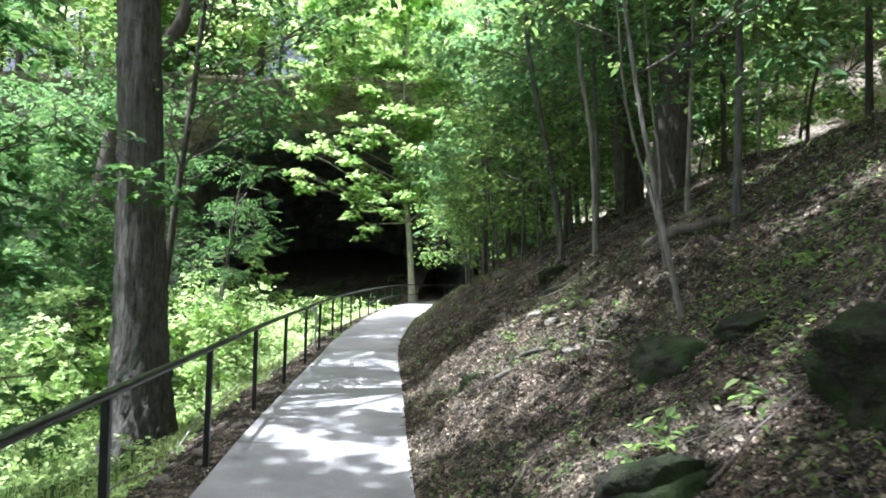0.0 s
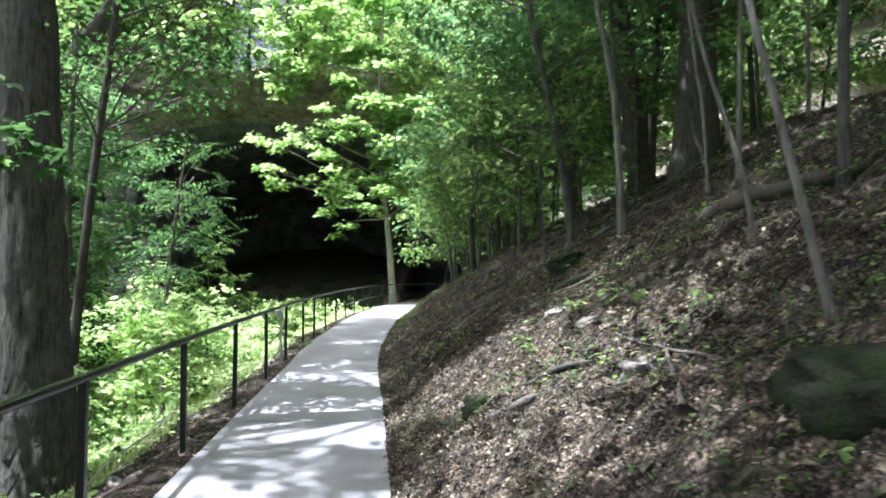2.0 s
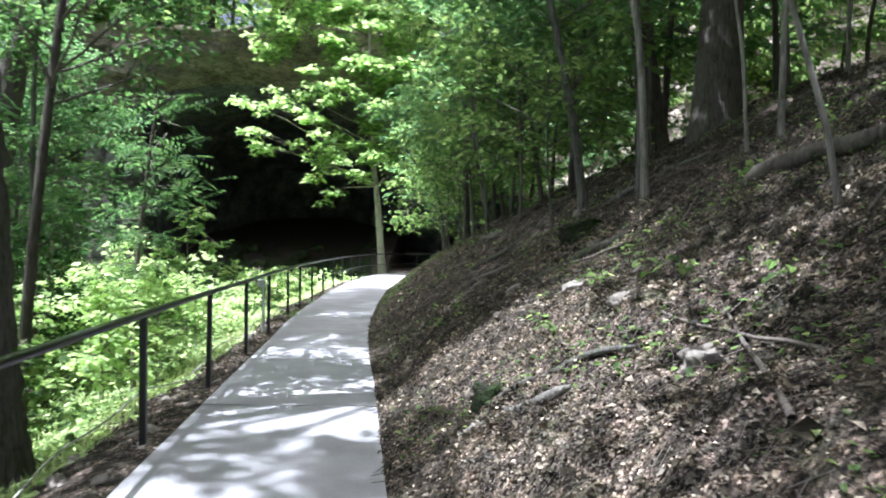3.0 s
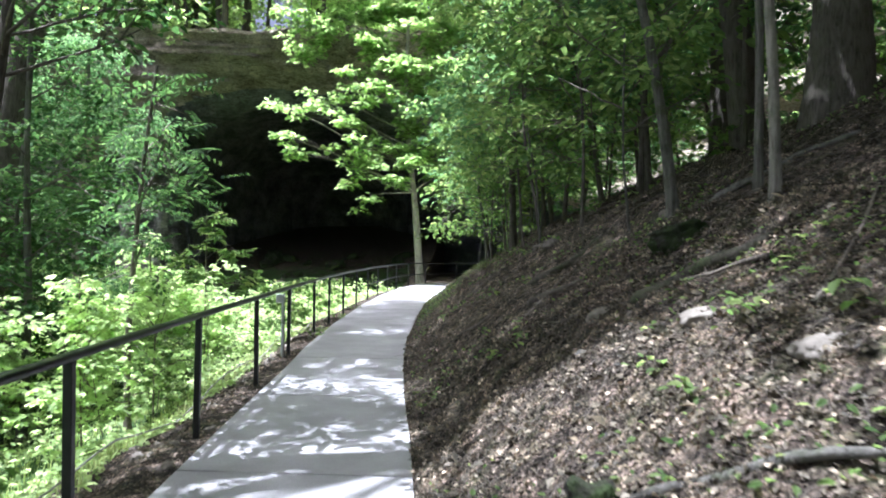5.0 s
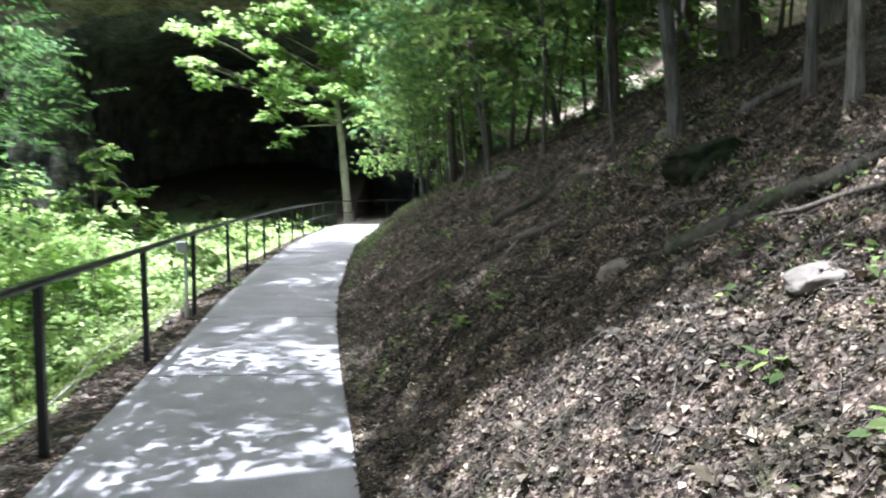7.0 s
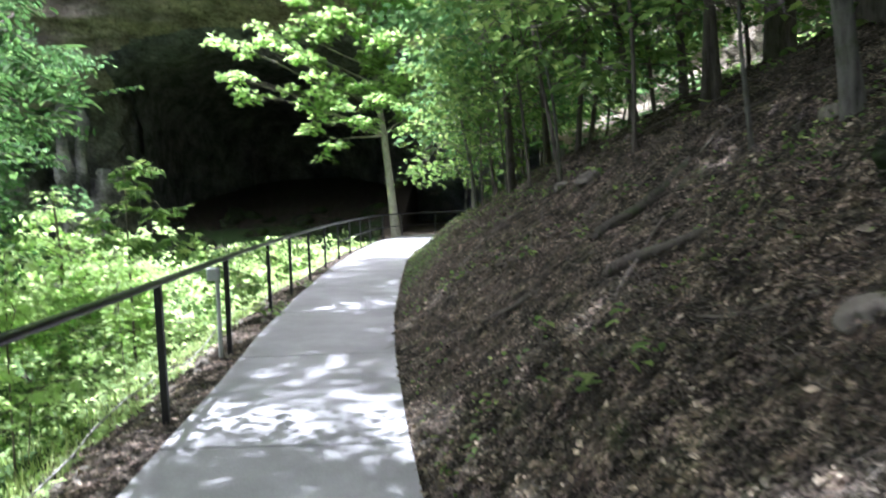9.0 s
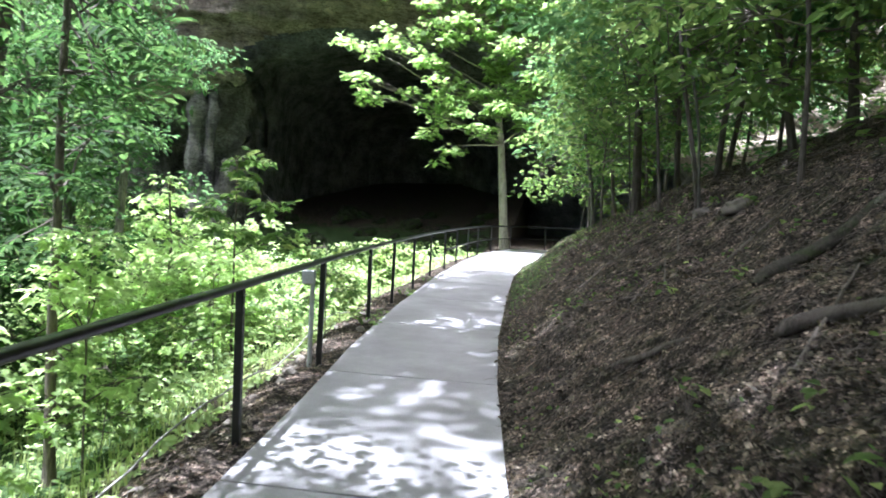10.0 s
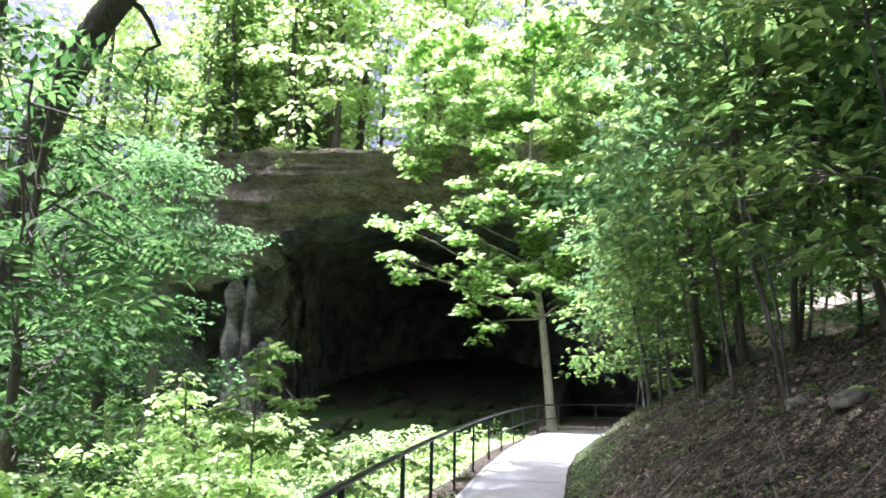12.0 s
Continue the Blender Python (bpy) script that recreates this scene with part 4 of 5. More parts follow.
# saplings on the bank
protos = []
for k, (h, lo, r0) in enumerate([(6.5, 1.9, 0.035), (8.5, 2.0, 0.055), (5.0, 1.3, 0.022), (10, 2.6, 0.07)]):
    rr = np.random.default_rng(300 + k)
    pts = [(0, 0, 0), (rr.normal(0, 0.06), rr.normal(0, 0.06), h * 0.25), (rr.normal(-0.2, 0.15), rr.normal(0, 0.15), h * 0.55), (rr.normal(-0.35, 0.2), rr.normal(0, 0.2), h)]
    protos.append(tree("sapling", (0, 0, 0), "slim woodland sapling with layered green leaves on the bank", pts, r0, 0.015, blobs_along(rr, lo, h, 9, 0.22 * h + 0.4, 0.13 * h + 0.4, 0.05 * h + 0.2, (-0.03, 0)), LEAF if k != 1 else LEAF_BLUE, BARK_DARK if k != 2 else BARK, 310 + k, sprays=30, per=15, leaf=0.195, sides=8, group="saplings on the bank"))
spots = [(1.5, 17.6, 0), (2.6, 18.4, 1), (1.1, 20.3, 2), (2.4, 20.8, 1), (3.4, 21.5, 3), (0.9, 22.6, 0), (1.9, 23.2, 1), (3.1, 24.0, 0), (0.7, 25.2, 2), (1.7, 26.0, 1), (2.8, 26.6, 3), (0.3, 28.0, 0), (1.2, 28.9, 1), (2.4, 29.8, 3), (-0.1, 30.8, 2), (0.9, 31.8, 1),
         (2.0, 33.0, 3), (0.3, 34.4, 0), (1.4, 36.0, 1), (3.0, 37.0, 3), (0.6, 38.5, 2), (4.3, 18.0, 3), (5.0, 22.0, 1), (4.6, 27.0, 3), (4.0, 31.5, 1), (5.6, 16.0, 3), (6.2, 20.0, 0), (6.0, 25.0, 1), (3.6, 16.4, 1), (7.2, 13.5, 3), (8.0, 17.5, 1), (7.5, 23.0, 3), (6.8, 30.0, 3), (5.5, 34.5, 1),
         (7.8, 9.5, 3), (6.8, 6.5, 1), (8.6, 12.0, 1), (9.0, 20.5, 3), (5.2, 14.8, 0), (6.3, 11.0, 0)]
for k, (x, y, p) in enumerate(spots):
    m = pose(x, y, gz(x, y) - 0.05, R.normal(0, 5), R.normal(-3, 5), R.uniform(0, 360)) @ Matrix.Scale(R.uniform(0.85, 1.15), 4)
    c = copy_thing(protos[p], m)
    c.scale = m.to_scale()
for p in protos:
    for o in (*p.children_recursive, p):
        bpy.data.objects.remove(o)

# trunks that stand out on the bank, then tall trees added to carry shading leaves
STEMS = [
    ("sapling", (2.05, 6.8), [(0, 0, 0), (-0.12, 0.05, 0.6), (-0.22, 0.15, 1.2), (-0.34, 0.3, 2.0), (-0.5, 0.4, 3.2), (-0.6, 0.4, 6)], 0.038, 0.02, BARK_PALE, "crooked pale sapling with patchy bark", 2.6),
    ("sapling", (2.33, 8.35), [(0, 0, 0), (-0.08, 0, 0.5), (-0.2, 0, 0.9), (-0.36, 0, 1.4), (-0.5, 0, 2.0), (-0.7, 0, 5)], 0.03, 0.015, BARK_PALE, "slim crooked sapling leaning towards the path", 2.4),
    ("sapling", (2.24, 12.0), [(0, 0, 0), (-0.03, 0, 1), (-0.1, 0, 2), (-0.35, 0, 3.2), (-0.5, 0, 7)], 0.068, 0.04, BARK_PALE, "slim pale-barked tree with sunlit patches", 3.2),
    ("sapling", (2.0, 14.1), [(0, 0, 0), (-0.12, 0, 1), (-0.3, 0, 2), (-0.75, 0, 4), (-1.0, 0, 8)], 0.095, 0.05, BARK, "grey-stemmed tree leaning over the path", 2.8),
    ("sapling", (2.37, 12.7), [(0, 0, 0), (0.0, 0, 1.5), (-0.1, 0, 3), (-0.2, 0, 7)], 0.06, 0.03, BARK, "straight young tree on the bank", 2.6),
    ("sapling", (1.7, 14.95), [(0, 0, 0), (-0.05, 0, 0.5), (-0.1, 0, 1.0), (-0.1, 0, 2.6)], 0.03, 0.015, BARK, "thin grey stem on the bank", 1.8),
    ("sapling", (5.27, 13.4), [(0, 0, 0), (0.0, 0, 2), (-0.05, 0, 4), (0, 0, 8)], 0.042, 0.03, BARK_PALE, "straight white-barked sapling on the crest", 4.0),
    ("sapling", (3.44, 11.4), [(0, 0, 0), (0.03, 0, 1.5), (0.06, 0, 3), (0, 0, 8)], 0.05, 0.03, BARK_PALE, "straight pale sapling on the bank", 2.4),
    ("sapling", (3.06, 11.3), [(0, 0, 0), (-0.05, 0, 1), (-0.2, 0, 2), (-0.5, 0, 6)], 0.035, 0.02, BARK_PALE, "thin pale sapling among others on the bank", 2.2),
    ("sapling", (3.16, 8.7), [(0, 0, 0), (0.02, 0, 1.5), (0.0, 0, 3), (0, 0, 8)], 0.065, 0.04, BARK, "mossy young tree on the bank", 2.6),
    ("sapling", (2.75, 18.4), [(0, 0, 0), (-0.1, 0, 1.5), (-0.2, 0, 3), (-0.4, 0, 8)], 0.1, 0.05, BARK_DARK, "dark-stemmed tree among the saplings", 2.6),
    ("sapling", (1.14, 20.6), [(0, 0, 0), (-0.15, 0, 1), (-0.4, 0, 2.2), (-0.5, 0, 6)], 0.055, 0.03, BARK_DARK, "dark leaning sapling near the crest", 2.2),
    ("sapling", (0.84, 25.6), [(0, 0, 0), (-0.05, 0, 1.5), (-0.1, 0, 3), (-0.2, 0, 9)], 0.14, 0.07, BARK_DARK, "dark tree with spread roots at the crest", 3.0),
    ("sapling", (0.21, 30.0), [(0, 0, 0), (-0.1, 0, 1.2), (-0.35, 0, 2.4), (-0.6, 0, 6)], 0.09, 0.03, BARK, "forked grey tree near the cave", 2.2),
    ("large_tree", (4.16, 14.9), [(0, 0, 0), (0.05, 0, 2), (0.1, 0, 5), (0, 0, 21)], 0.33, 0.2, BARK_DARK, "thick tree with furrowed dark bark on the crest of the bank", 11.5),
    ("large_tree", (3.75, 16.6), [(0, 0, 0), (-0.25, 0, 2), (-0.5, 0, 4), (-1.6, 0, 19)], 0.22, 0.12, BARK_DARK, "dark leaning tree on the crest of the bank", 11.0),
    ("large_tree", (5.0, 21.5), [(0, 0, 0), (0.0, 0, 3), (-0.3, 0, 8), (-0.7, 0, 21)], 0.25, 0.15, BARK_DARK, "tall dark tree added on the crest of the bank to hold shading leaves", 11.5),
    # these five stand out of view and only hold up leaves for shade
    ("large_tree", (7.6, 8.5), [(0, 0, 0), (0.0, 0, 3), (-0.3, 0, 8), (-0.7, 0, 21)], 0.2, 0.12, BARK_DARK, "tall tree added out of view high on the bank to cast shade", 11.5),
    ("large_tree", (5.8, 3.0), [(0, 0, 0), (0.0, 0, 3), (-0.3, 0, 8), (-0.7, 0, 21)], 0.3, 0.15, BARK, "tall tree added out of view high on the bank to cast shade", 11.5),
    ("large_tree", (4.6, -5.0), [(0, 0, 0), (0.0, 0, 3), (-0.3, 0, 8), (-0.7, 0, 21)], 0.3, 0.15, BARK, "tall tree added out of view high on the bank to cast shade", 11.5),
    ("large_tree", (-4.6, 0.5), [(0, 0, 0), (0.1, 0, 3), (0.3, 0, 8), (0.7, 0, 21)], 0.28, 0.15, BARK, "tall tree added out of view below the path to cast shade", 11.5),
    ("large_tree", (-4.0, -8.0), [(0, 0, 0), (0.1, 0, 3), (0.3, 0, 8), (0.7, 0, 21)], 0.28, 0.15, BARK, "tall tree added out of view below the path to cast shade", 11.5),
]
for k, (nm, (x, y), pts, r0, r1, mat, label, lo) in enumerate(STEMS):
    h = pts[-1][2]
    rr = np.random.default_rng(500 + k)
    big = nm == "large_tree"
    if big:
        bl = shading_leaves(x, y)
    else:
        bl = blobs_along(rr, lo, h + 0.3, 7, 1.3, 0.85, 0.35, (pts[-1][0] / h, 0))
    tree(nm, at(x, y), label, pts, r0 * (1 if big else 0.72), r1 * (1 if big else 0.72), bl, LEAF if k % 2 else LEAF_BLUE, mat, 520 + k, sprays=46 if not big else 42, per=24 if not big else 18, leaf=0.13 if not big else 0.31, spray_r=0.42 if not big else 0.6, sides=12 if not big else 22, hero=big)

# woodland on the plateau
protos = []
for k, h in enumerate([10, 13, 8, 15]):
    rr = np.random.default_rng(700 + k)
    pts = [(0, 0, 0), (rr.normal(0, 0.1), 0, h * 0.3), (rr.normal(0, 0.4), 0, h * 0.7), (rr.normal(0, 0.5), 0, h)]
    protos.append(tree("forest_tree", (0, 0, 0), "slim woodland tree on top of the cliff", pts, 0.012 * h, 0.03, blobs_along(rr, h * 0.12, h, 11, 0.17 * h, 0.13 * h, 0.09 * h), LEAF_LIGHT if k % 2 else LEAF, BARK_DARK, 720 + k, sprays=4.2, per=16, leaf=0.36, spray_r=0.7, sides=6, group="woodland on the cliff"))
px, py, nx, ny, rim = RIM
sel = [i for i in range(len(px)) if -44 < px[i] < 8 and py[i] > 36 and not -13.4 < px[i] < -11.2]
for k in range(90):
    i = sel[R.integers(0, len(sel))]
    o = 0.7 + 20 * R.uniform(0, 1) ** 1.5
    s = R.uniform(0.75, 1.15) * (1.0 if px[i] > -14 else 1.4)
    # more pale crowns right of x = -17: brighter light there put into leaf colour
    c = copy_thing(protos[2 * (k % 2) + (1 if px[i] > -17 or k % 3 == 0 else 0)], pose(rim[i][0] + nx[i] * o, rim[i][1] + ny[i] * o, rim[i][2] + 0.15, 0, R.normal(0, 3), R.uniform(0, 360)))
    c.scale = (s, s, s)
for p in protos:
    for o in (*p.children_recursive, p):
        bpy.data.objects.remove(o)
for k in range(16):
    i = sel[R.integers(0, len(sel))]
    s = R.uniform(0.5, 0.9)
    tree("rim_shrub", (rim[i][0] + nx[i] * 0.3, rim[i][1] + ny[i] * 0.3, rim[i][2] + 0.1), "small shrub hanging over the cliff edge", [(0, 0, 0), (0, 0, 0.5 * s), (0.1, 0, 1.2 * s)], 0.03, 0.012,
         [(R.normal(0, 0.6) * s, -0.3 * s + R.normal(0, 0.3) * s, R.uniform(-0.3, 1.2) * s, 0.6 * s, 0.5 * s) for _ in range(6)], LEAF if k % 2 else LEAF_LIGHT, TWIG, 840 + k, sprays=30, per=18, leaf=0.2, spray_r=0.4, category="bush", group="shrubs on the cliff edge")
tree("forked_tree", (-23.6, 46.4, 14.0), "pale forked tree on the cliff edge", [(-0.4, 0, -1.0), (0, 0, 0.2), (0.5, 0, 1.2), (0.6, 0, 2.6), (0.7, 0, 5), (1, 0, 9)], 0.17, 0.06,
     [(3.4, 0, 5.4, 0.8, 0.4), (0.2, 0, 6, 1.4, 0.8), (1.6, 0, 8, 1.6, 0.9), (-1.2, 0, 7.4, 1.4, 0.8)], LEAF, BARK_PALE, 760, sprays=8, per=20, leaf=0.22, spray_r=0.6, limb_r=0.42)


# ---- forest floor ----
def litter():
    rng = np.random.default_rng(21)
    n = 165000
    y = 2.2 + 30 * rng.uniform(0, 1, n) ** 1.7
    off = 6.5 * rng.uniform(0, 1, n) ** 1.25 + 0.012
    x = table(RIGHT, y) + off
    bare = np.exp(-(((x - 0.1) / 0.4) ** 2 + ((y - 9.9) / 0.7) ** 2))
    keep = rng.uniform(0, 1, n) > bare
    x, y = x[keep], y[keep]
    n1 = 45000
    y1 = rng.uniform(6.5, 14, n1)
    x, y = np.concatenate([x, table(RIGHT, y1) + 0.02 + 3 * rng.uniform(0, 1, n1)]), np.concatenate([y, y1])
    n2 = 14000
    y2 = 3 + 22 * rng.uniform(0, 1, n2)
    x2 = table(LEFT, y2) + 0.04 - 1.3 * rng.uniform(0, 1, n2) ** 1.3
    x, y = np.concatenate([x, x2]), np.concatenate([y, y2])
    e = 0.06
    z = height(x, y)
    nrm = np.stack([-(height(x + e, y) - z) / e, -(height(x, y + e) - z) / e, np.ones(len(x))], 1)
    nrm /= np.linalg.norm(nrm, axis=1)[:, None]
    r, l = table(RIGHT, y), table(LEFT, y)
    z = z + np.array([min(max(a - b, c - a, 0) / 0.5, 1) * rough(a, d, a > b) for a, b, c, d in zip(x, r, l, y)])
    pos = np.stack([x, y, np.where(x > r - 0.2, np.maximum(z, 0.0), z)], 1) + nrm * rng.uniform(0.0, 0.03, len(x))[:, None]
    shape = np.array([(0, 0, 0), (0.5, -0.32, 0.14), (1, 0.04, -0.07), (0.45, 0.32, 0.14)])
    v, f = leaves(pos, rng.uniform(0, 6.28, len(x)), 0.021 * np.exp(rng.normal(0, 0.48, len(x))), rng, 0.5, shape, np.array([(0, 1, 2), (0, 2, 3)]), nrm)
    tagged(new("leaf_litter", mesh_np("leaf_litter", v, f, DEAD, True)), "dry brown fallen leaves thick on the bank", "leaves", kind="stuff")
    k = 7000
    y = 3 + 20 * rng.uniform(0, 1, k) ** 1.3
    x = table(RIGHT, y) + 0.05 + 4.5 * rng.uniform(0, 1, k)
    a, L = rng.uniform(0, 6.28, k), rng.uniform(0.04, 0.26, k)
    x1, y1 = x + np.cos(a) * L, y + np.sin(a) * L
    z0, z1 = np.maximum(height(x, y), 0) + 0.03, np.maximum(height(x1, y1), 0) + 0.035
    v, f = tubes([(np.array([(x[q], y[q], z0[q]), ((x[q] + x1[q]) / 2 + 0.008, (y[q] + y1[q]) / 2, (z0[q] + z1[q]) / 2 + 0.01), (x1[q], y1[q], z1[q])]), np.array([0.003, 0.0025, 0.0015])) for q in range(k)], 3)
    tagged(new("twig_litter", mesh_np("twig_litter", v, f, TWIG)), "small dry twigs scattered over the bank", "twigs", kind="stuff")


litter()


def ground_cover():
    rng = np.random.default_rng(23)
    n = 46000
    y = 2.5 + 30 * rng.uniform(0, 1, n) ** 1.9
    x = table(RIGHT, y) + 0.1 + 6 * rng.uniform(0, 1, n)
    m = np.sin(1.3 * x + 2.1 * np.sin(0.7 * y)) * np.sin(0.9 * y + x) + 0.35 * (y > 17) * (x - table(RIGHT, y) < 1.6) + 0.45 * np.clip((9.5 - y) / 3, 0, 1)
    keep = m > rng.uniform(-0.15, 1.1, n)
    x, y = x[keep], y[keep]
    pos = np.stack([x, y, height(x, y) + rng.uniform(0.01, 0.07, len(x))], 1)
    v, f = leaves(pos, rng.uniform(0, 6.28, len(x)), rng.uniform(0.025, 0.065, len(x)), rng, 0.4)
    tagged(new("ground_cover", mesh_np("ground_cover", v, f, LEAF, False)), "low green ground cover between the dead leaves", "ground cover", kind="stuff")


ground_cover()


def grass():
    rng = np.random.default_rng(22)
    n = 44000
    y = 4 + 40 * rng.uniform(0, 1, n) ** 1.1
    x = table(LEFT, y) - 0.8 - (6 + 0.25 * y) * rng.uniform(0, 1, n) ** 1.3
    pos = np.stack([x, y, height(x, y)], 1)
    shape = np.array([(-0.06, 0, 0), (0.06, 0, 0), (0.05, 0.1, 0.6), (0.0, 0.3, 1.0), (0.0, 0.3, 1.0), (-0.03, 0.1, 0.6)])
    a = rng.uniform(0, 6.28, n)
    s = rng.uniform(0.05, 0.17, n)
    c, d = np.cos(a), np.sin(a)
    L = shape[None, [0, 1, 2, 5, 3]] * s[:, None, None]
    v = np.stack([L[..., 0] * c[:, None] - L[..., 1] * d[:, None], L[..., 0] * d[:, None] + L[..., 1] * c[:, None], L[..., 2]], -1) + pos[:, None]
    b = (np.arange(n) * 5)[:, None]
    f = np.concatenate([b + [[0, 1, 2]], b + [[0, 2, 3]], b + [[3, 2, 4]]])
    tagged(new("grass", mesh_np("grass", v.reshape(-1, 3), f, GRASS, False)), "sunlit green grass and weeds in the hollow", "grass", kind="stuff")


grass()


def weeds():
    rng = np.random.default_rng(24)
    n = 28000
    y = 5 + 39 * rng.uniform(0, 1, n)
    x = table(LEFT, y) - 0.7 - (5 + 0.3 * y) * rng.uniform(0, 1, n) ** 1.3
    tall = 0.5 + 0.5 * np.sin(1.9 * x + 1.1 * np.sin(1.3 * y)) * np.sin(1.6 * y - 0.7 * x)
    pos = np.stack([x, y, height(x, y) + (0.03 + (0.5 + 0.02 * y) * tall ** 2 * np.clip((table(LEFT, y) - x - 0.7) / 1.5, 0.1, 1)) * rng.uniform(0.1, 1, n)], 1)
    v, f = leaves(pos, rng.uniform(0, 6.28, n), rng.uniform(0.05, 0.13, n) * (1 + np.clip(y - 20, 0, 20) / 14), rng, 0.4)
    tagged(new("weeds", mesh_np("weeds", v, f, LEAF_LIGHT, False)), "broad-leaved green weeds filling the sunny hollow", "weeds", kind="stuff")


weeds()


def boulder(x, y, sx, sy, sz, seed, label, mat=ROCK, sink=0.35, rz=0.0, name="boulder", group=""):
    bm = bmesh.new()
    bmesh.ops.create_icosphere(bm, subdivisions=4 if sx > 0.25 else 3, radius=1)
    for v in bm.verts:
        n = v.co.normalized()
        d = 1 + 0.25 * noise.fractal(n * 1.3 + Vector((seed, 0, 0)), 0.7, 2.1, 6) + 0.3 * (noise.cell(n * 1.6 + Vector((0, seed, 0))) - 0.5) + 0.07 * noise.fractal(n * 5.0 + Vector((seed, 2, 0)), 0.8, 2.1, 4)
        q = n * d
        q = Vector([math.copysign(abs(c) ** 0.8, c) for c in q])
        v.co = Vector((q.x * sx, q.y * sy, q.z * sz))
    for f in bm.faces:
        f.smooth = True
    me = bpy.data.meshes.new(name)
    bm.to_mesh(me)
    me.materials.append(mat)
    ob = new(name, me)
    ob.matrix_world = pose(x, y, gz(x, y) + sz * (1 - 2 * sink) * 0.5, 0, -18, rz)
    return tagged(ob, label, "rock", group)


boulder(2.15, 4.05, 0.3, 0.36, 0.34, 3.1, "dark mossy boulder half sunk in the bank")
boulder(1.2, 4.35, 0.34, 0.22, 0.14, 5.7, "low mossy stone among dead leaves")
boulder(1.74, 6.1, 0.25, 0.42, 0.16, 8.2, "mossy rock ledge jutting from the bank", sink=0.62)
boulder(2.15, 5.7, 0.24, 0.2, 0.1, 9.4, "tilted grey slab on the bank", ROCK, 0.55, 30)
boulder(0.36, 9.3, 0.16, 0.14, 0.13, 1.4, "small dark rock on the bank")
boulder(1.3, 7.75, 0.13, 0.1, 0.08, 2.4, "small tan stone in the leaves", STONE)
boulder(1.73, 12.85, 0.28, 0.24, 0.16, 6.4, "dark rock under the saplings")
boulder(2.0, 14.3, 0.13, 0.1, 0.07, 4.4, "pale loose stone on the bank", STONE)
boulder(0.84, 11.96, 0.12, 0.09, 0.06, 7.4, "pale loose stone on the bank", STONE)
boulder(0.98, 19.5, 0.14, 0.1, 0.07, 2.9, "pale loose stone on the bank", STONE)
boulder(1.11, 18.3, 0.2, 0.13, 0.08, 3.9, "pale flat stone on the bank", STONE)
boulder(1.2, 10.6, 0.13, 0.12, 0.05, 5.1, "flat pale stone in the sun", STONE)
boulder(1.3, 9.2, 0.15, 0.12, 0.06, 6.1, "flat tan stone among dead leaves", STONE)
rs = np.random.default_rng(44)
for k in range(26):
    yy, xx, q = rs.uniform(46.5, 60), rs.uniform(-19, -4.5), rs.uniform(0.2, 0.7)
    boulder(xx, yy, q * 1.4, q, q * 0.7, 80 + k, "dark fallen rock on the cave floor", ROCK, 0.35, rs.uniform(0, 180), "rubble_rock", "rocks on the cave floor")
for k in range(60):
    yy = rs.uniform(5, 24)
    xx = float(table(LEFT, yy)) - 0.1 - abs(rs.normal(0, 0.4))
    q = rs.uniform(0.025, 0.075)
    boulder(xx, yy, q * 1.3, q, q * 0.6, 10 + k, "small loose stone beside the path", STONE, 0.3, rs.uniform(0, 180), "stone", "stones beside the path")


def log(a, b, r, label, mat=BARK_DARK, lift=0.4):
    s = np.linspace(0, 1, 12)
    xs, ys = a[0] + (b[0] - a[0]) * s, a[1] + (b[1] - a[1]) * s + 0.04 * np.sin(5 * s)
    rng = np.random.default_rng(int(abs(a[0] * 100 + a[1] * 10)))
    rad = r * (1 - 0.35 * s)
    rad[[0, -1]] *= 0.3
    v, f = tubes([(np.stack([xs, ys, height(xs, ys) + r * lift + 0.02], 1), rad)], 10, 0.06, rng)
    tagged(new("fallen_log", mesh_np("fallen_log", v, f, mat)), label, "log")


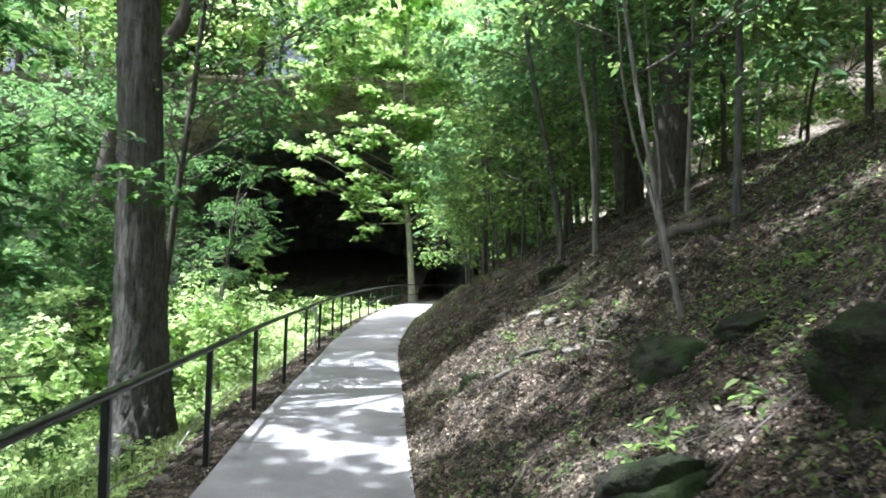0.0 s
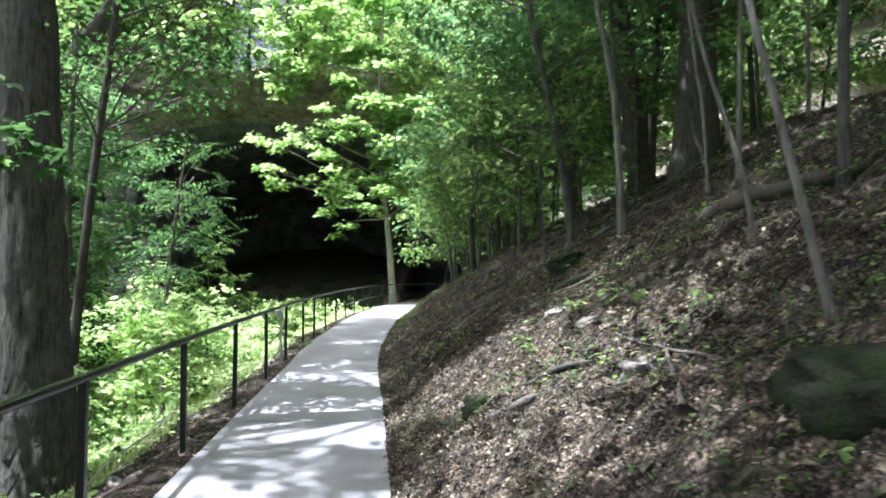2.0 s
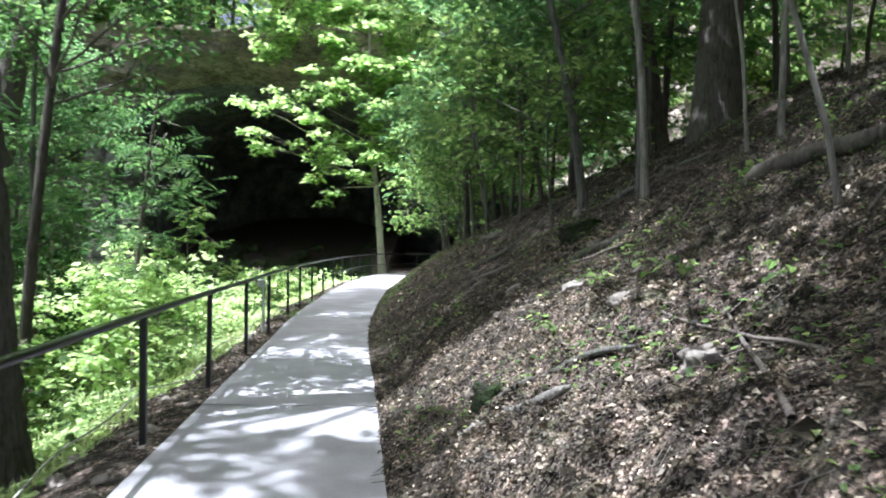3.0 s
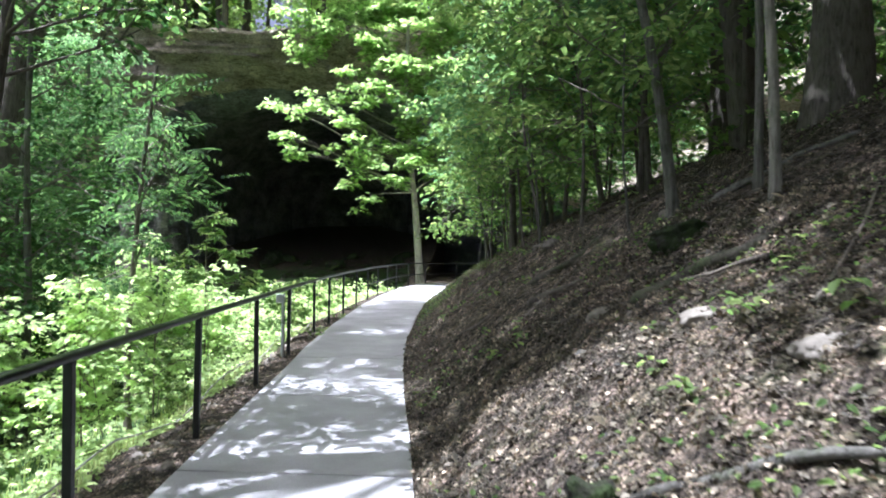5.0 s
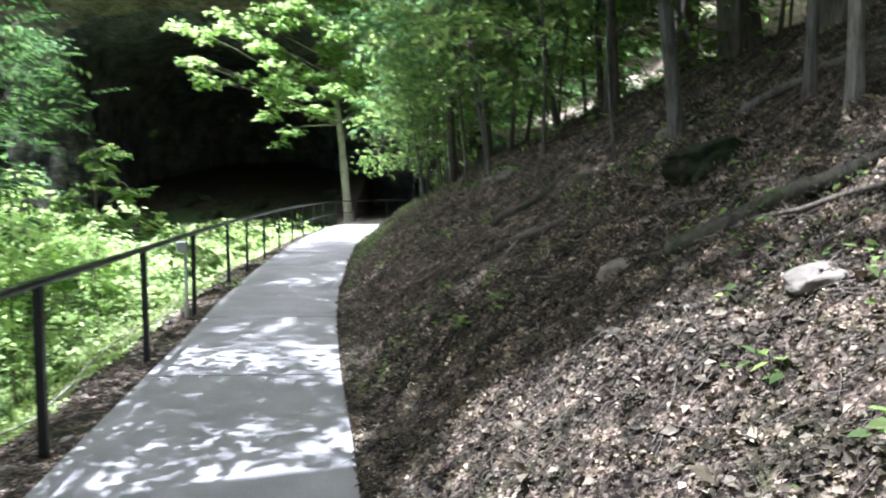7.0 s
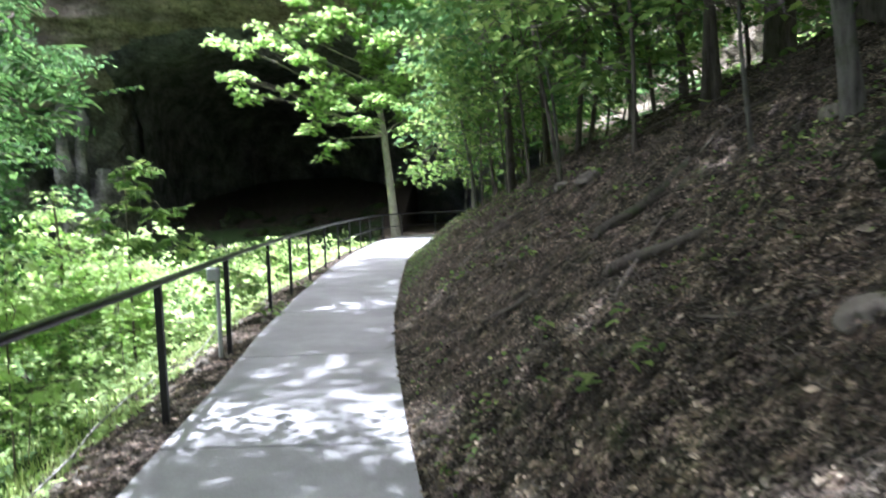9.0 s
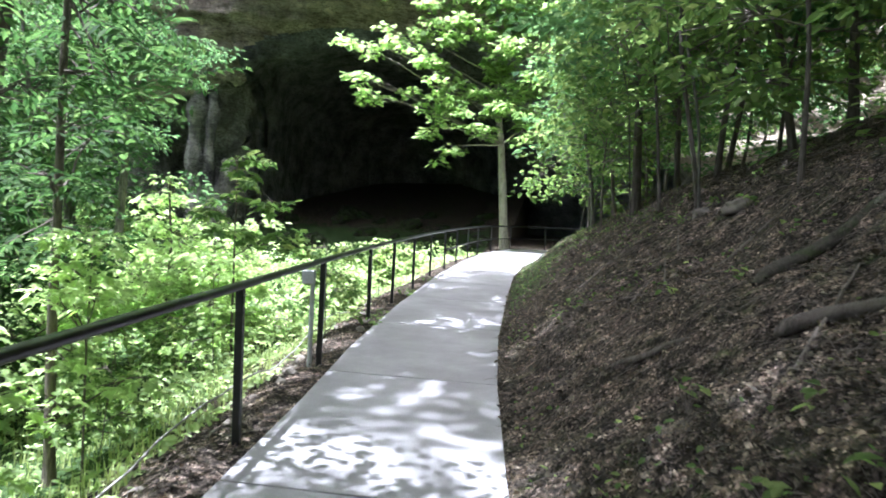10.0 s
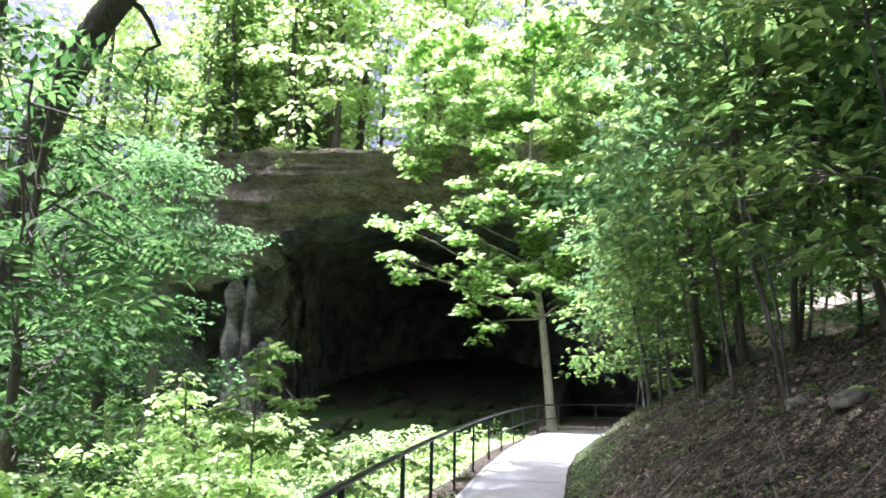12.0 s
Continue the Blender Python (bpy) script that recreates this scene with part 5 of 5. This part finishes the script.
log((2.5, 10.1), (3.3, 8.6), 0.09, "dark fallen log lying along the bank")
log((1.0, 11.7), (1.9, 11.2), 0.065, "mossy fallen log on the slope", BARK_MOSSY, 0.1)
log((0.5, 15.2), (1.5, 15.8), 0.06, "mossy fallen log in the shade", BARK_MOSSY, 0.2)
log((-0.45, 15.4), (0.2, 14.8), 0.025, "thin exposed root on the slope")
log((0.4, 14.35), (1.0, 14.0), 0.05, "dark broken branch on the leaves")
log((2.1, 13.3), (3.2, 12.6), 0.04, "grey fallen branch on the slope", BARK)
log((0.75, 8.3), (0.05, 9.0), 0.035, "half-buried pale root on the bank", BARK_PALE)
log((0.3, 9.2), (1.15, 8.4), 0.03, "half-buried root on the bank", BARK)


def seedlings():
    rng = np.random.default_rng(55)
    spots = [(1.3, 10.2), (0.87, 9.6), (0.27, 12.7), (1.5, 9.4), (1.15, 4.75), (1.35, 4.6), (1.75, 4.6)] + [(None, None)] * 40
    for x, y in spots:
        if x is None:
            y = rng.uniform(4, 20)
            x = float(table(RIGHT, y)) + rng.uniform(0.5, 4.5)
        k = rng.integers(6, 14)
        root = thing("seedling", (x, y, gz(x, y)), "small green seedling in the leaf litter", "plant", "seedlings on the bank")
        p = np.stack([rng.normal(0, 0.05, k), rng.normal(0, 0.05, k), rng.uniform(0.05, 0.16, k)], 1)
        v, f = leaves(p, rng.uniform(0, 6.28, k), rng.uniform(0.05, 0.11, k), rng, 0.3)
        tagged(part("foliage", mesh_np("foliage", v, f, LEAF, False), root), kind="stuff")
        v, f = tubes([(np.array([(0, 0, -0.02), q * 0.6, q]), np.array([0.003, 0.002, 0.0015])) for q in p], 3)
        tagged(part("stem", mesh_np("stem", v, f, TWIG), root), kind="stuff")


seedlings()


def sticks():
    rng = np.random.default_rng(33)
    for k in range(34):
        y = rng.uniform(4, 22)
        x = float(table(RIGHT, y)) + rng.uniform(0.3, 4)
        L = rng.uniform(0.4, 1.6)
        a = rng.normal(1.2, 0.7)
        s = np.linspace(-0.5, 0.5, 7) * L
        xs, ys = x + np.cos(a) * s, y + np.sin(a) * s + rng.normal(0, 0.02, 7)
        r = rng.uniform(0.006, 0.02)
        v, f = tubes([(np.stack([xs, ys, height(xs, ys) + r + 0.02], 1), np.linspace(r, r * 0.5, 7))], 6)
        tagged(new("fallen_stick", mesh_np("fallen_stick", v, f, TWIG)), "dry fallen stick lying on the leaf litter", "stick", "fallen sticks on the bank")


sticks()
